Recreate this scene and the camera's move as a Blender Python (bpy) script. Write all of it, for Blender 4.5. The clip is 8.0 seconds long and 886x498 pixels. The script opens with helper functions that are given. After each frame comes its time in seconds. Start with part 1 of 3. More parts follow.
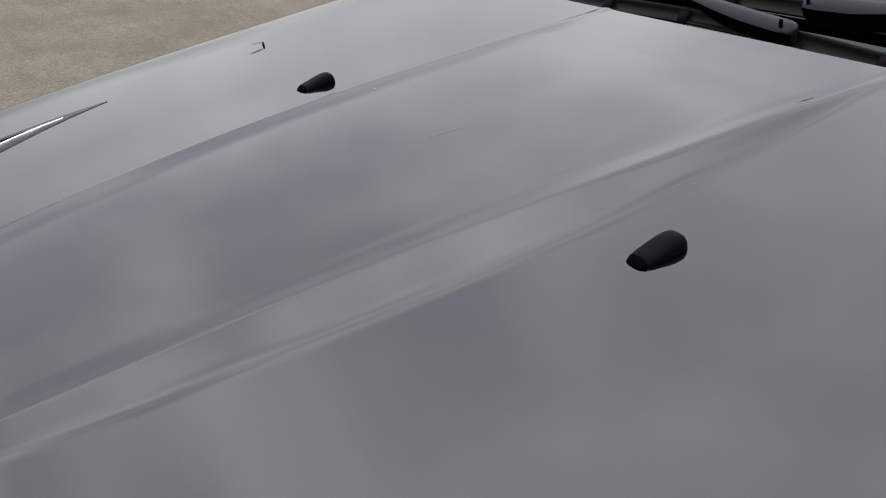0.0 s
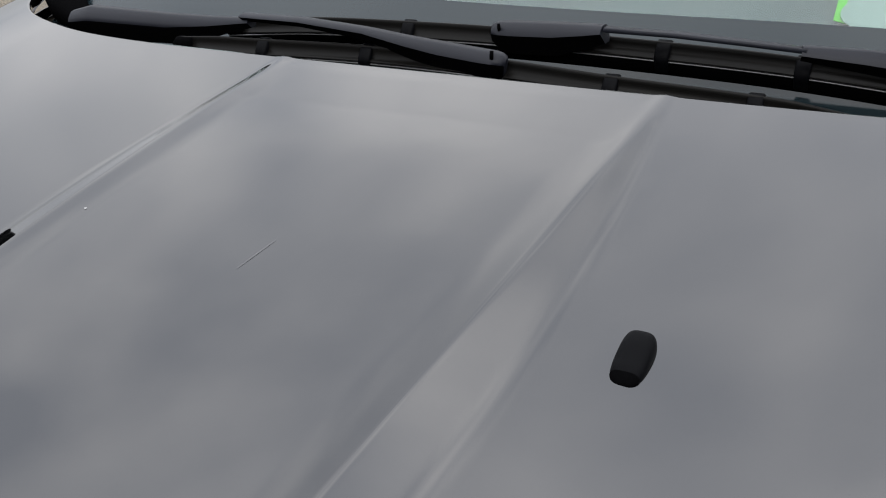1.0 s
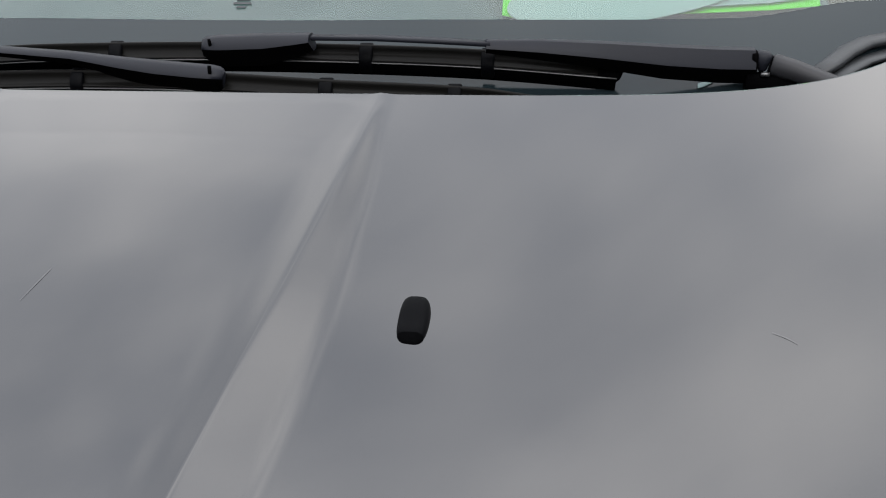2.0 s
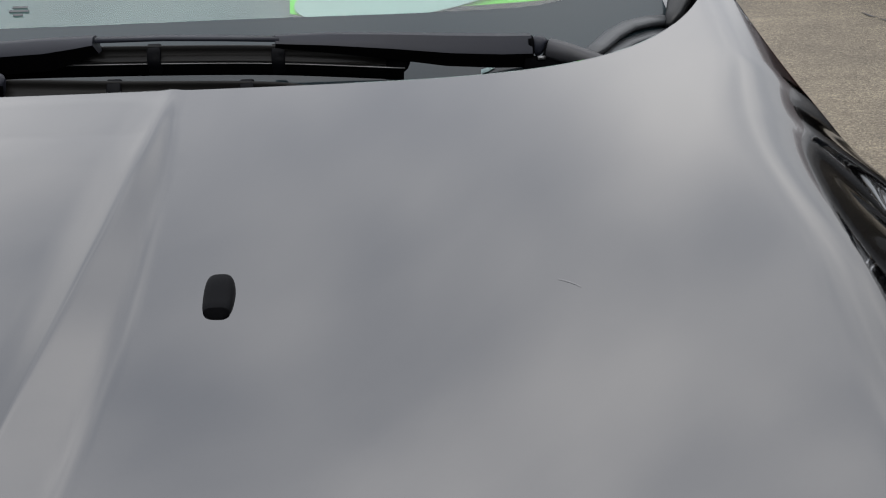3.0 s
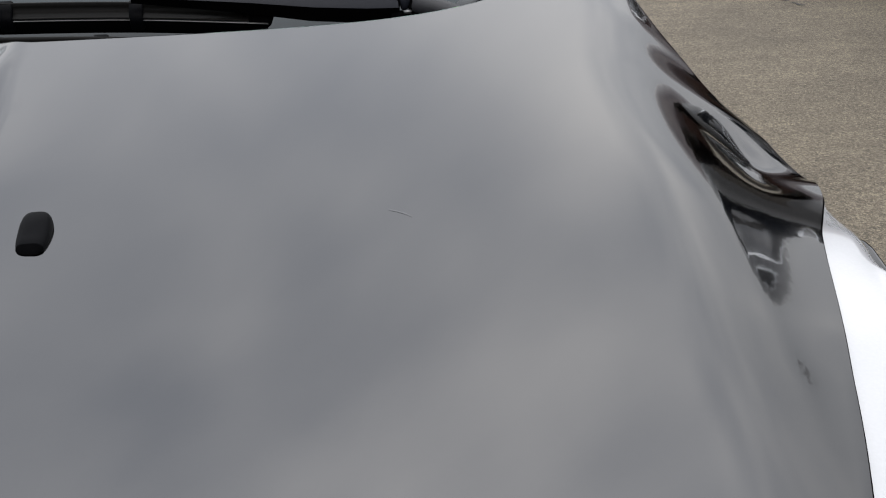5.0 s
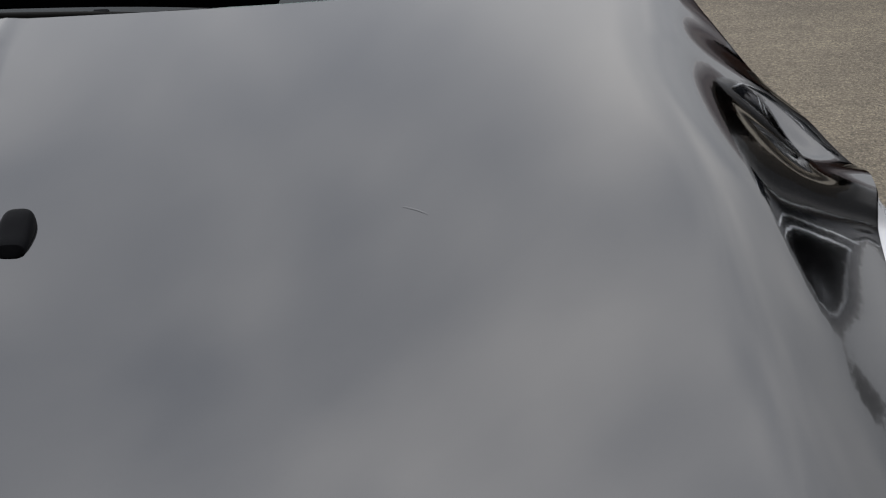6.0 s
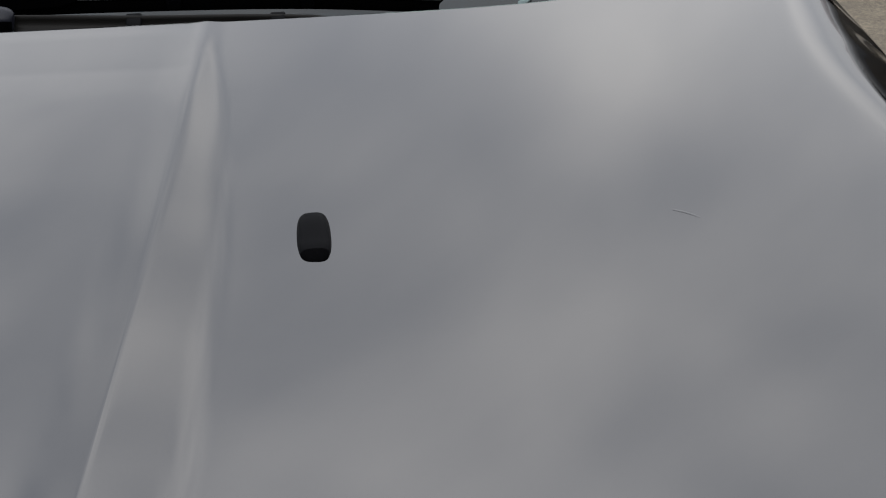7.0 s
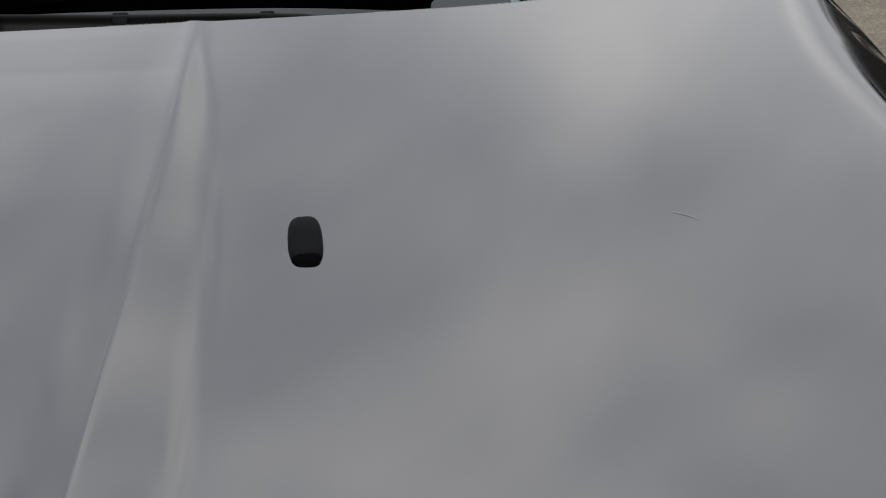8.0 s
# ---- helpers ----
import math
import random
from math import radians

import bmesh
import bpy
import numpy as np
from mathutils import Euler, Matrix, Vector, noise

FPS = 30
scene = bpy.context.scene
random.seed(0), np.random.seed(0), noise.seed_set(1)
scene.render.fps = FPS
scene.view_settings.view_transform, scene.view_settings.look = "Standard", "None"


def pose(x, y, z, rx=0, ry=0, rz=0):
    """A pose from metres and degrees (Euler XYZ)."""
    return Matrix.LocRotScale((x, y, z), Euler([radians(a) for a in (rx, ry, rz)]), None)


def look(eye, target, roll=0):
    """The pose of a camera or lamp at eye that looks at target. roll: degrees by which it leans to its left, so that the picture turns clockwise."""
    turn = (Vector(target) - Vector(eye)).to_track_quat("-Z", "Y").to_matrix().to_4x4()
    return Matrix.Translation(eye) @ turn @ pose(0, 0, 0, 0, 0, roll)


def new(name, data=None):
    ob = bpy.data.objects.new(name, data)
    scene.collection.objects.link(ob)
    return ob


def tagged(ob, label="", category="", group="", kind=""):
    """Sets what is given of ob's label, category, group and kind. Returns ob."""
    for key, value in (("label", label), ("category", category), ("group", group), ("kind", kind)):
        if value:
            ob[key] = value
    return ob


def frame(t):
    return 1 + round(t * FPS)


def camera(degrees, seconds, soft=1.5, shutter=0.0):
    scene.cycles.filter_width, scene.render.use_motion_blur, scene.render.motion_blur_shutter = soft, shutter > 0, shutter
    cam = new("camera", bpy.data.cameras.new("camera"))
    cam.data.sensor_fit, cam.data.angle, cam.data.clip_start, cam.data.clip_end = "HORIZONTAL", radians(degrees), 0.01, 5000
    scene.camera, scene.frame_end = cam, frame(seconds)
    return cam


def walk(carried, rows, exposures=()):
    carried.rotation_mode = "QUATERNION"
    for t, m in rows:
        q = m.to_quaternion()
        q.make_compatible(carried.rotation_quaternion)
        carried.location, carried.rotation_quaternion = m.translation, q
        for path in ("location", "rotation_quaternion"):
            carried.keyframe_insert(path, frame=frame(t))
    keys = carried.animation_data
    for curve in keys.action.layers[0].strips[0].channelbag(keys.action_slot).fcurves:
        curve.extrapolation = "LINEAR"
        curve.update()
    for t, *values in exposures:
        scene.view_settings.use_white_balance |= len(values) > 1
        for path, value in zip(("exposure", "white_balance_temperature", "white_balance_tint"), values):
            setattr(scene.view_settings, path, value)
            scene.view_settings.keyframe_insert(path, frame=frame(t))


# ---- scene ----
cam = camera(48.0, 8.0, soft=1.1)
PATH = [
    (0, (0.7667, -0.4322, 1.2844), (-0.0383, 0.0016, 0.8798), -3.47),
    (0.2, (0.7004, -0.4791, 1.2971), (-0.0220, 0.0718, 0.8791), -3.39),
    (0.4, (0.6269, -0.4942, 1.2839), (-0.0215, 0.1392, 0.8616), -3.42),
    (0.5, (0.5839, -0.5093, 1.2904), (-0.0241, 0.1585, 0.8609), -3.38),
    (0.6, (0.5540, -0.5090, 1.2965), (-0.0255, 0.1830, 0.8661), -3.59),
    (0.8, (0.4900, -0.4975, 1.3131), (-0.0161, 0.2478, 0.8790), -3.47),
    (1, (0.4420, -0.5109, 1.3322), (0.0090, 0.2744, 0.8897), -3.03),
    (1.5, (0.4133, -0.5688, 1.3615), (0.1596, 0.2859, 0.9086), -2.40),
    (2, (0.4030, -0.6073, 1.3662), (0.2759, 0.2738, 0.9107), -1.89),
    (2.2, (0.4113, -0.6179, 1.3734), (0.3320, 0.2678, 0.9158), -1.73),
    (3.5, (0.4197, -0.6550, 1.3249), (0.5122, 0.2413, 0.8912), -1.16),
    (4, (0.4477, -0.6494, 1.3215), (0.5486, 0.2428, 0.8812), -1.33),
    (4.4, (0.432, -0.661, 1.328), (0.665, 1.124, 0.456), -1.0),
    (4.5, (0.4496, -0.6807, 1.3316), (0.5579, 0.2090, 0.8880), -1.17),
    (4.7, (0.4728, -0.6881, 1.3147), (0.5845, 0.2009, 0.8705), -1.25),
    (5.8, (0.5367, -0.5954, 1.2826), (0.6613, 0.2855, 0.8259), -0.51),
    (6, (0.507, -0.603, 1.285), (0.688, 1.152, 0.341), -1.5),
    (6.2, (0.4090, -0.5970, 1.2880), (0.5157, 0.2824, 0.8206), -1.18),
    (6.5, (0.325, -0.599, 1.300), (0.551, 1.145, 0.349), -1.0),
    (7, (0.301, -0.592, 1.303), (0.536, 1.149, 0.348), -0.8),
    (7.5, (0.291, -0.582, 1.300), (0.539, 1.162, 0.353), -0.6),
    (8, (0.300, -0.576, 1.298), (0.555, 1.162, 0.342), -0.7),
]
walk(cam, [(t, look(eye, target, roll)) for t, eye, target, roll in PATH],
     [(0.0, -0.26), (0.4, -0.23), (1.0, -0.08), (2.2, -0.03), (3.4, 0.0), (4.6, 0.0), (5.6, -0.45), (6.0, -0.42), (6.6, -0.24), (8.0, -0.23)])

# ---------------------------------------------------------------- sky and sun
world = bpy.data.worlds.new("overcast_sky")
scene.world = world
world.use_nodes = True
wn, wl = world.node_tree.nodes, world.node_tree.links
wn.clear()
w_out = wn.new("ShaderNodeOutputWorld")
w_bg = wn.new("ShaderNodeBackground")
w_sky = wn.new("ShaderNodeTexSky")
w_sky.sky_type = "NISHITA"
w_sky.sun_disc = False
w_sky.sun_elevation = radians(45)
w_sky.sun_rotation = radians(170)
w_co = wn.new("ShaderNodeTexCoord")
w_ramp = wn.new("ShaderNodeValToRGB")
w_ramp.color_ramp.elements[0].position = 0.35
w_ramp.color_ramp.elements[0].color = (0.489, 0.515, 0.570, 1)
w_ramp.color_ramp.elements[1].position = 0.675
w_ramp.color_ramp.elements[1].color = (1.0, 0.992, 0.994, 1)
w_gain = wn.new("ShaderNodeVectorMath")
w_gain.operation = "SCALE"
w_mix = wn.new("ShaderNodeMix")
w_mix.data_type = "RGBA"
w_mix.inputs["Factor"].default_value = 0.93
# cloud deck: layers of noise over the sky, each with its size, its place and its weight
CLOUDS = (
    (2.6, (-25.71, 27.0, 19.87), 0.532),
    (3.4, (0.59, -2.47, 15.98), -0.258),
    (5.6, (20.66, 29.52, 23.53), 0.323),
    (2.6, (4.85, 5.07, -15.88), -0.388),
    (2.6, (2.44, -20.35, -4.51), 0.360),
    (4.4, (-4.49, 9.2, -18.7), 0.423),
    (2.6, (-9.43, 24.61, -23.9), 0.239),
    (3.4, (26.71, -6.78, 13.44), 0.398),
    (2.6, (28.81, 28.24, -25.57), -0.219),
    (4.4, (-18.53, -0.81, 6.15), -0.255),
    (2.6, (-11.73, -0.2, 16.5), 0.194),
    (3.4, (15.57, -9.07, 22.59), 0.216),
    (4.4, (20.64, -16.29, -17.36), -0.171),
    (5.6, (-17.88, 10.19, -3.2), -0.120),
)
w_sum = None
for size, place, weight in CLOUDS:
    w_map, w_noise = wn.new("ShaderNodeMapping"), wn.new("ShaderNodeTexNoise")
    w_map.inputs["Location"].default_value = place
    w_noise.inputs["Scale"].default_value = size
    w_noise.inputs["Detail"].default_value = 1.0
    w_noise.inputs["Roughness"].default_value = 0.5
    w_layer = wn.new("ShaderNodeMath")
    w_layer.operation = "MULTIPLY_ADD"
    w_layer.inputs[1].default_value = weight / 2
    wl.new(w_co.outputs["Generated"], w_map.inputs["Vector"])
    wl.new(w_map.outputs["Vector"], w_noise.inputs["Vector"])
    wl.new(w_noise.outputs["Fac"], w_layer.inputs[0])
    if w_sum:
        wl.new(w_sum.outputs[0], w_layer.inputs[2])
    else:
        w_layer.inputs[2].default_value = 0.495 - sum(c[2] for c in CLOUDS) / 4
    w_sum = w_layer
# drawn-out streaks along one axis, fitted to the camera's view of the bonnet
w_turn, w_tip = wn.new("ShaderNodeMapping"), wn.new("ShaderNodeMapping")
w_turn.inputs["Rotation"].default_value = (0, 0, radians(-24.6))
w_tip.inputs["Rotation"].default_value = (0, radians(-27.9), 0)
wl.new(w_co.outputs["Generated"], w_turn.inputs["Vector"])
wl.new(w_turn.outputs["Vector"], w_tip.inputs["Vector"])
for size, place, weight in ((4.0, (-5.99, 1.015, 4.995), 0.22), (7.0, (2.481, -0.63, -2.574), 0.26), (7.0, (3.079, 0.197, -1.353), -0.24), (7.0, (-4.134, 3.106, 2.88), 0.14), (7.0, (-0.927, -3.317, -1.009), 0.16)):
    w_map, w_noise, w_layer = wn.new("ShaderNodeMapping"), wn.new("ShaderNodeTexNoise"), wn.new("ShaderNodeMath")
    w_map.inputs["Scale"].default_value = (0.42, 1, 1)
    w_map.inputs["Location"].default_value = place
    w_noise.inputs["Scale"].default_value = size
    w_noise.inputs["Detail"].default_value = 4.0
    w_noise.inputs["Roughness"].default_value = 0.55
    w_layer.operation = "MULTIPLY_ADD"
    w_layer.inputs[1].default_value = weight / 2
    wl.new(w_tip.outputs["Vector"], w_map.inputs["Vector"])
    wl.new(w_map.outputs["Vector"], w_noise.inputs["Vector"])
    wl.new(w_noise.outputs["Fac"], w_layer.inputs[0])
    wl.new(w_sum.outputs[0], w_layer.inputs[2])
    w_sum = w_layer
w_even = wn.new("ShaderNodeMath")
w_even.operation = "ADD"
w_even.inputs[1].default_value = -0.135
wl.new(w_sum.outputs[0], w_even.inputs[0])
wl.new(w_even.outputs[0], w_ramp.inputs["Fac"])
w_sep = wn.new("ShaderNodeSeparateXYZ")
w_low = wn.new("ShaderNodeMapRange")
w_low.inputs["From Min"].default_value, w_low.inputs["From Max"].default_value = 0.06, 0.9
w_low.inputs["To Min"].default_value, w_low.inputs["To Max"].default_value = 10.5, 48.8
wl.new(w_co.outputs["Generated"], w_sep.inputs[0])
wl.new(w_sep.outputs["Z"], w_low.inputs["Value"])
wl.new(w_low.outputs["Result"], w_gain.inputs["Scale"])
wl.new(w_ramp.outputs["Color"], w_gain.inputs[0])
wl.new(w_sky.outputs["Color"], w_mix.inputs["A"])
wl.new(w_gain.outputs["Vector"], w_mix.inputs["B"])
wl.new(w_mix.outputs["Result"], w_bg.inputs["Color"])
w_bg.inputs["Strength"].default_value = 0.1
wl.new(w_bg.outputs["Background"], w_out.inputs["Surface"])

sun_data = bpy.data.lights.new("sun", "SUN")
sun_data.energy = 1.0
sun_data.angle = radians(40)
sun_data.color = (1.0, 0.97, 0.92)
sun = new("sun", sun_data)
sun.matrix_world = look((1.23, -6.96, 8.07), (0, 0, 1.0))
scene.view_settings.exposure = 0.0


# ---------------------------------------------------------------- materials
def material(name):
    m = bpy.data.materials.new(name)
    m.use_nodes = True
    return m, m.node_tree.nodes, m.node_tree.links, m.node_tree.nodes["Principled BSDF"]


def plain(name, color, rough, metal=0.0, coat=0.0, grain=0.0, grain_scale=400.0, vary=0.15, spec=0.5):
    """Colour with a little unevenness at two scales, and fine relief."""
    m, n, l, b = material(name)
    co = n.new("ShaderNodeTexCoord")
    big, small = n.new("ShaderNodeTexNoise"), n.new("ShaderNodeTexNoise")
    big.inputs["Scale"].default_value, small.inputs["Scale"].default_value = 9.0, grain_scale
    add = n.new("ShaderNodeMath")
    add.operation = "ADD"
    ramp = n.new("ShaderNodeValToRGB")
    lo, hi = 1.0 - vary, 1.0 + vary
    ramp.color_ramp.elements[0].color = (*[c * lo for c in color], 1)
    ramp.color_ramp.elements[1].color = (*[min(1, c * hi) for c in color], 1)
    ramp.color_ramp.elements[0].position, ramp.color_ramp.elements[1].position = 0.35, 0.65
    half = n.new("ShaderNodeMath")
    half.operation = "MULTIPLY"
    half.inputs[1].default_value = 0.5
    l.new(co.outputs["Object"], big.inputs["Vector"])
    l.new(co.outputs["Object"], small.inputs["Vector"])
    l.new(big.outputs["Fac"], add.inputs[0])
    l.new(small.outputs["Fac"], add.inputs[1])
    l.new(add.outputs[0], half.inputs[0])
    l.new(half.outputs[0], ramp.inputs["Fac"])
    l.new(ramp.outputs["Color"], b.inputs["Base Color"])
    b.inputs["Roughness"].default_value, b.inputs["Metallic"].default_value = rough, metal
    b.inputs["Coat Weight"].default_value, b.inputs["Coat Roughness"].default_value = coat, 0.03
    b.inputs["Specular IOR Level"].default_value = spec
    if grain:
        bump = n.new("ShaderNodeBump")
        bump.inputs["Strength"].default_value, bump.inputs["Distance"].default_value = grain, 0.001
        l.new(small.outputs["Fac"], bump.inputs["Height"])
        l.new(bump.outputs["Normal"], b.inputs["Normal"])
    return m


def car_paint(name, color, metal, rough, coat_rough=0.02, coat=1.0):
    """Metallic paint under clear lacquer: flakes, faint orange peel, a thin uneven film of dust."""
    m, n, l, b = material(name)
    co = n.new("ShaderNodeTexCoord")
    flake = n.new("ShaderNodeTexNoise")
    flake.inputs["Scale"].default_value, flake.inputs["Detail"].default_value = 1800.0, 2.0
    dust = n.new("ShaderNodeTexNoise")
    dust.inputs["Scale"].default_value, dust.inputs["Detail"].default_value = 7.0, 6.0
    mixf = n.new("ShaderNodeMix")
    mixf.data_type = "RGBA"
    mixf.inputs["A"].default_value = (*[c * 0.93 for c in color], 1)
    mixf.inputs["B"].default_value = (*[c * 1.07 for c in color], 1)
    l.new(co.outputs["Object"], flake.inputs["Vector"])
    l.new(co.outputs["Object"], dust.inputs["Vector"])
    l.new(flake.outputs["Fac"], mixf.inputs["Factor"])
    l.new(mixf.outputs["Result"], b.inputs["Base Color"])
    b.inputs["Metallic"].default_value, b.inputs["Roughness"].default_value = metal, rough
    b.inputs["Specular IOR Level"].default_value = 0.0
    b.inputs["Coat Weight"].default_value = coat
    b.inputs["Specular Tint"].default_value = (0.76, 0.76, 0.76, 1)
    b.inputs["Coat IOR"].default_value = 1.5
    rr = n.new("ShaderNodeMapRange")
    rr.inputs["To Min"].default_value, rr.inputs["To Max"].default_value = coat_rough, coat_rough * 3
    rr.inputs["From Min"].default_value, rr.inputs["From Max"].default_value = 0.35, 0.7
    l.new(dust.outputs["Fac"], rr.inputs["Value"])
    l.new(rr.outputs["Result"], b.inputs["Coat Roughness"])
    peel = n.new("ShaderNodeTexNoise")
    peel.inputs["Scale"].default_value = 90.0
    bump = n.new("ShaderNodeBump")
    bump.inputs["Strength"].default_value, bump.inputs["Distance"].default_value = 0.04, 0.0006
    l.new(co.outputs["Object"], peel.inputs["Vector"])
    l.new(peel.outputs["Fac"], bump.inputs["Height"])
    l.new(bump.outputs["Normal"], b.inputs["Coat Normal"])
    return m


def ground_material():
    """Worn asphalt: pale and dark chippings in a tan-grey binder, soft tracks and patches."""
    m, n, l, b = material("gravel_asphalt")
    co = n.new("ShaderNodeTexCoord")

    def cells(scale, seed):
        v = n.new("ShaderNodeTexVoronoi")
        v.inputs["Scale"].default_value = scale
        v.inputs["Randomness"].default_value = 1.0
        mp = n.new("ShaderNodeMapping")
        mp.inputs["Location"].default_value = (seed, seed * 0.7, 0.0)
        l.new(co.outputs["Object"], mp.inputs["Vector"])
        l.new(mp.outputs["Vector"], v.inputs["Vector"])
        return v

    def noise(scale, detail, stretch=(1, 1, 1)):
        t, mp = n.new("ShaderNodeTexNoise"), n.new("ShaderNodeMapping")
        mp.inputs["Scale"].default_value = stretch
        t.inputs["Scale"].default_value, t.inputs["Detail"].default_value = scale, detail
        t.inputs["Roughness"].default_value = 0.62
        l.new(co.outputs["Object"], mp.inputs["Vector"])
        l.new(mp.outputs["Vector"], t.inputs["Vector"])
        return t

    def ramp(source, lo, hi, dark, pale):
        r = n.new("ShaderNodeValToRGB")
        r.color_ramp.elements[0].position, r.color_ramp.elements[1].position = lo, hi
        r.color_ramp.elements[0].color, r.color_ramp.elements[1].color = (*dark, 1), (*pale, 1)
        l.new(source, r.inputs["Fac"])
        return r.outputs["Color"]

    def mixed(kind, factor, a, c):
        x = n.new("ShaderNodeMix")
        x.data_type, x.blend_type = "RGBA", kind
        x.inputs["Factor"].default_value = factor
        l.new(a, x.inputs["A"])
        l.new(c, x.inputs["B"])
        return x.outputs["Result"]

    stones, grit = cells(110.0, 3.1), cells(210.0, 7.7)
    fine = noise(230.0, 4.0)
    base = ramp(fine.outputs["Fac"], 0.36, 0.64, (0.040, 0.0345, 0.0265), (0.150, 0.128, 0.096))
    chips = ramp(stones.outputs["Color"], 0.10, 0.95, (0.60, 0.59, 0.58), (1.50, 1.49, 1.46))
    specks = ramp(grit.outputs["Color"], 0.05, 0.95, (0.62, 0.62, 0.62), (1.45, 1.45, 1.45))
    broad = ramp(noise(1.6, 7.0).outputs["Fac"], 0.3, 0.7, (0.72, 0.70, 0.68), (1.14, 1.12, 1.08))
    tracks = ramp(noise(2.2, 5.0, (0.35, 3.2, 1.0)).outputs["Fac"], 0.35, 0.65, (0.88, 0.88, 0.88), (1.10, 1.10, 1.09))
    color = mixed("MULTIPLY", 1.0, mixed("MULTIPLY", 1.0, base, chips), specks)
    color = mixed("MULTIPLY", 1.0, mixed("MULTIPLY", 1.0, color, broad), tracks)
    l.new(color, b.inputs["Base Color"])
    b.inputs["Roughness"].default_value = 0.9
    bump = n.new("ShaderNodeBump")
    bump.inputs["Strength"].default_value, bump.inputs["Distance"].default_value = 0.5, 0.004
    l.new(stones.outputs["Distance"], bump.inputs["Height"])
    l.new(bump.outputs["Normal"], b.inputs["Normal"])
    return m


def glass_material(name, tint):
    """Thin tinted pane: clear, with a surface gloss that grows towards grazing."""
    m = bpy.data.materials.new(name)
    m.use_nodes = True
    n, l = m.node_tree.nodes, m.node_tree.links
    n.clear()
    out, mix = n.new("ShaderNodeOutputMaterial"), n.new("ShaderNodeMixShader")
    clear, gloss, fr = n.new("ShaderNodeBsdfTransparent"), n.new("ShaderNodeBsdfGlossy"), n.new("ShaderNodeFresnel")
    clear.inputs["Color"].default_value = (*tint, 1)
    gloss.inputs["Roughness"].default_value = 0.02
    fr.inputs["IOR"].default_value = 1.6
    l.new(fr.outputs["Fac"], mix.inputs["Fac"])
    l.new(clear.outputs["BSDF"], mix.inputs[1])
    l.new(gloss.outputs["BSDF"], mix.inputs[2])
    l.new(mix.outputs["Shader"], out.inputs["Surface"])
    return m


PAINT = car_paint("black_metallic_paint", (0.048, 0.048, 0.0495), 1.0, 0.08, 0.012, 0.72)
BLACK_PAINT = car_paint("black_car_paint", (0.006, 0.006, 0.007), 0.0, 0.4, 0.01)
MAROON_PAINT = car_paint("maroon_car_paint", (0.018, 0.006, 0.005), 0.0, 0.4, 0.01)
GROUND = ground_material()
WIPER_PLASTIC = plain("wiper_satin_black", (0.0080, 0.0088, 0.0125), 0.42, grain=0.15, grain_scale=900.0, spec=0.15)
SPOILER = plain("wiper_spoiler_rubber", (0.0045, 0.0043, 0.0040), 0.30, grain=0.1, grain_scale=700.0, spec=0.06)
# real rubber, and the black that paints shade on undersides, gaps and slots
RUBBER_AND_SHADE = plain("black_rubber_and_shade", (0.0012, 0.0012, 0.0014), 0.85, grain=0.2, spec=0.01)
NOZZLE = plain("nozzle_black_plastic", (0.0010, 0.0011, 0.0016), 0.46, grain=0.2, grain_scale=1500.0, spec=0.04)
FRIT = plain("black_ceramic_band", (0.010, 0.016, 0.019), 0.14, vary=0.05, spec=0.20)
GREY_TRIM = plain("grey_rubber_trim", (0.020, 0.022, 0.024), 0.45, grain=0.1, spec=0.4)
GLOSS_BLACK = plain("gloss_black_trim", (0.01, 0.01, 0.011), 0.12, coat=0.6)
GLASS = glass_material("green_windscreen_glass", (0.66, 0.86, 0.82))
DASH = plain("dashboard_grey", (0.13, 0.14, 0.145), 0.7, grain=0.3, grain_scale=600.0)
GREEN = plain("signal_green_card", (0.16, 0.60, 0.03), 0.6, vary=0.05)
PAPER = plain("white_paper", (0.33, 0.345, 0.335), 0.7, vary=0.05)
# white base colour stands in for bright sky mirrored in a clear lens
LENS = plain("sky_white_lens", (0.325, 0.328, 0.336), 0.12, coat=0.8, vary=0.03)
CHROME = plain("chrome", (0.75, 0.76, 0.78), 0.12, metal=1.0, vary=0.03)
TYRE = plain("tyre_rubber", (0.012, 0.012, 0.012), 0.8, grain=0.5, grain_scale=120.0)
ALLOY = plain("alloy_rim", (0.45, 0.46, 0.47), 0.3, metal=0.9)
DARK_GLASS = plain("dark_tinted_glass", (0.008, 0.010, 0.014), 0.03, coat=1.0, vary=0.05)
MIRROR_GLASS = plain("privacy_glass", (0.45, 0.46, 0.47), 0.04, metal=1.0, vary=0.05)
SMOKED = plain("smoked_lens", (0.018, 0.022, 0.023), 0.25, vary=0.1, spec=0.3)
SCRATCH = plain("scratch_grey", (0.068, 0.068, 0.071), 0.5)
TEAL_PATCH = plain("pale_teal", (0.20, 0.30, 0.30), 0.5)
TAR = plain("old_tar", (0.03, 0.028, 0.026), 0.7, grain=0.4, grain_scale=200.0)
SPECK = plain("pale_speck", (0.55, 0.55, 0.55), 0.6)


# ---------------------------------------------------------------- builders
def part(name, bm, mat, parent, label="", smooth=True, under=None):
    me = bpy.data.meshes.new(name)
    bm.normal_update()
    bm.to_mesh(me)
    bm.free()
    for p in me.polygons:
        p.use_smooth = smooth
    me.materials.append(mat)
    if under:
        me.materials.append(under)
    ob = new(name, me)
    ob.parent = parent
    if label:
        ob["label"] = label
    return ob


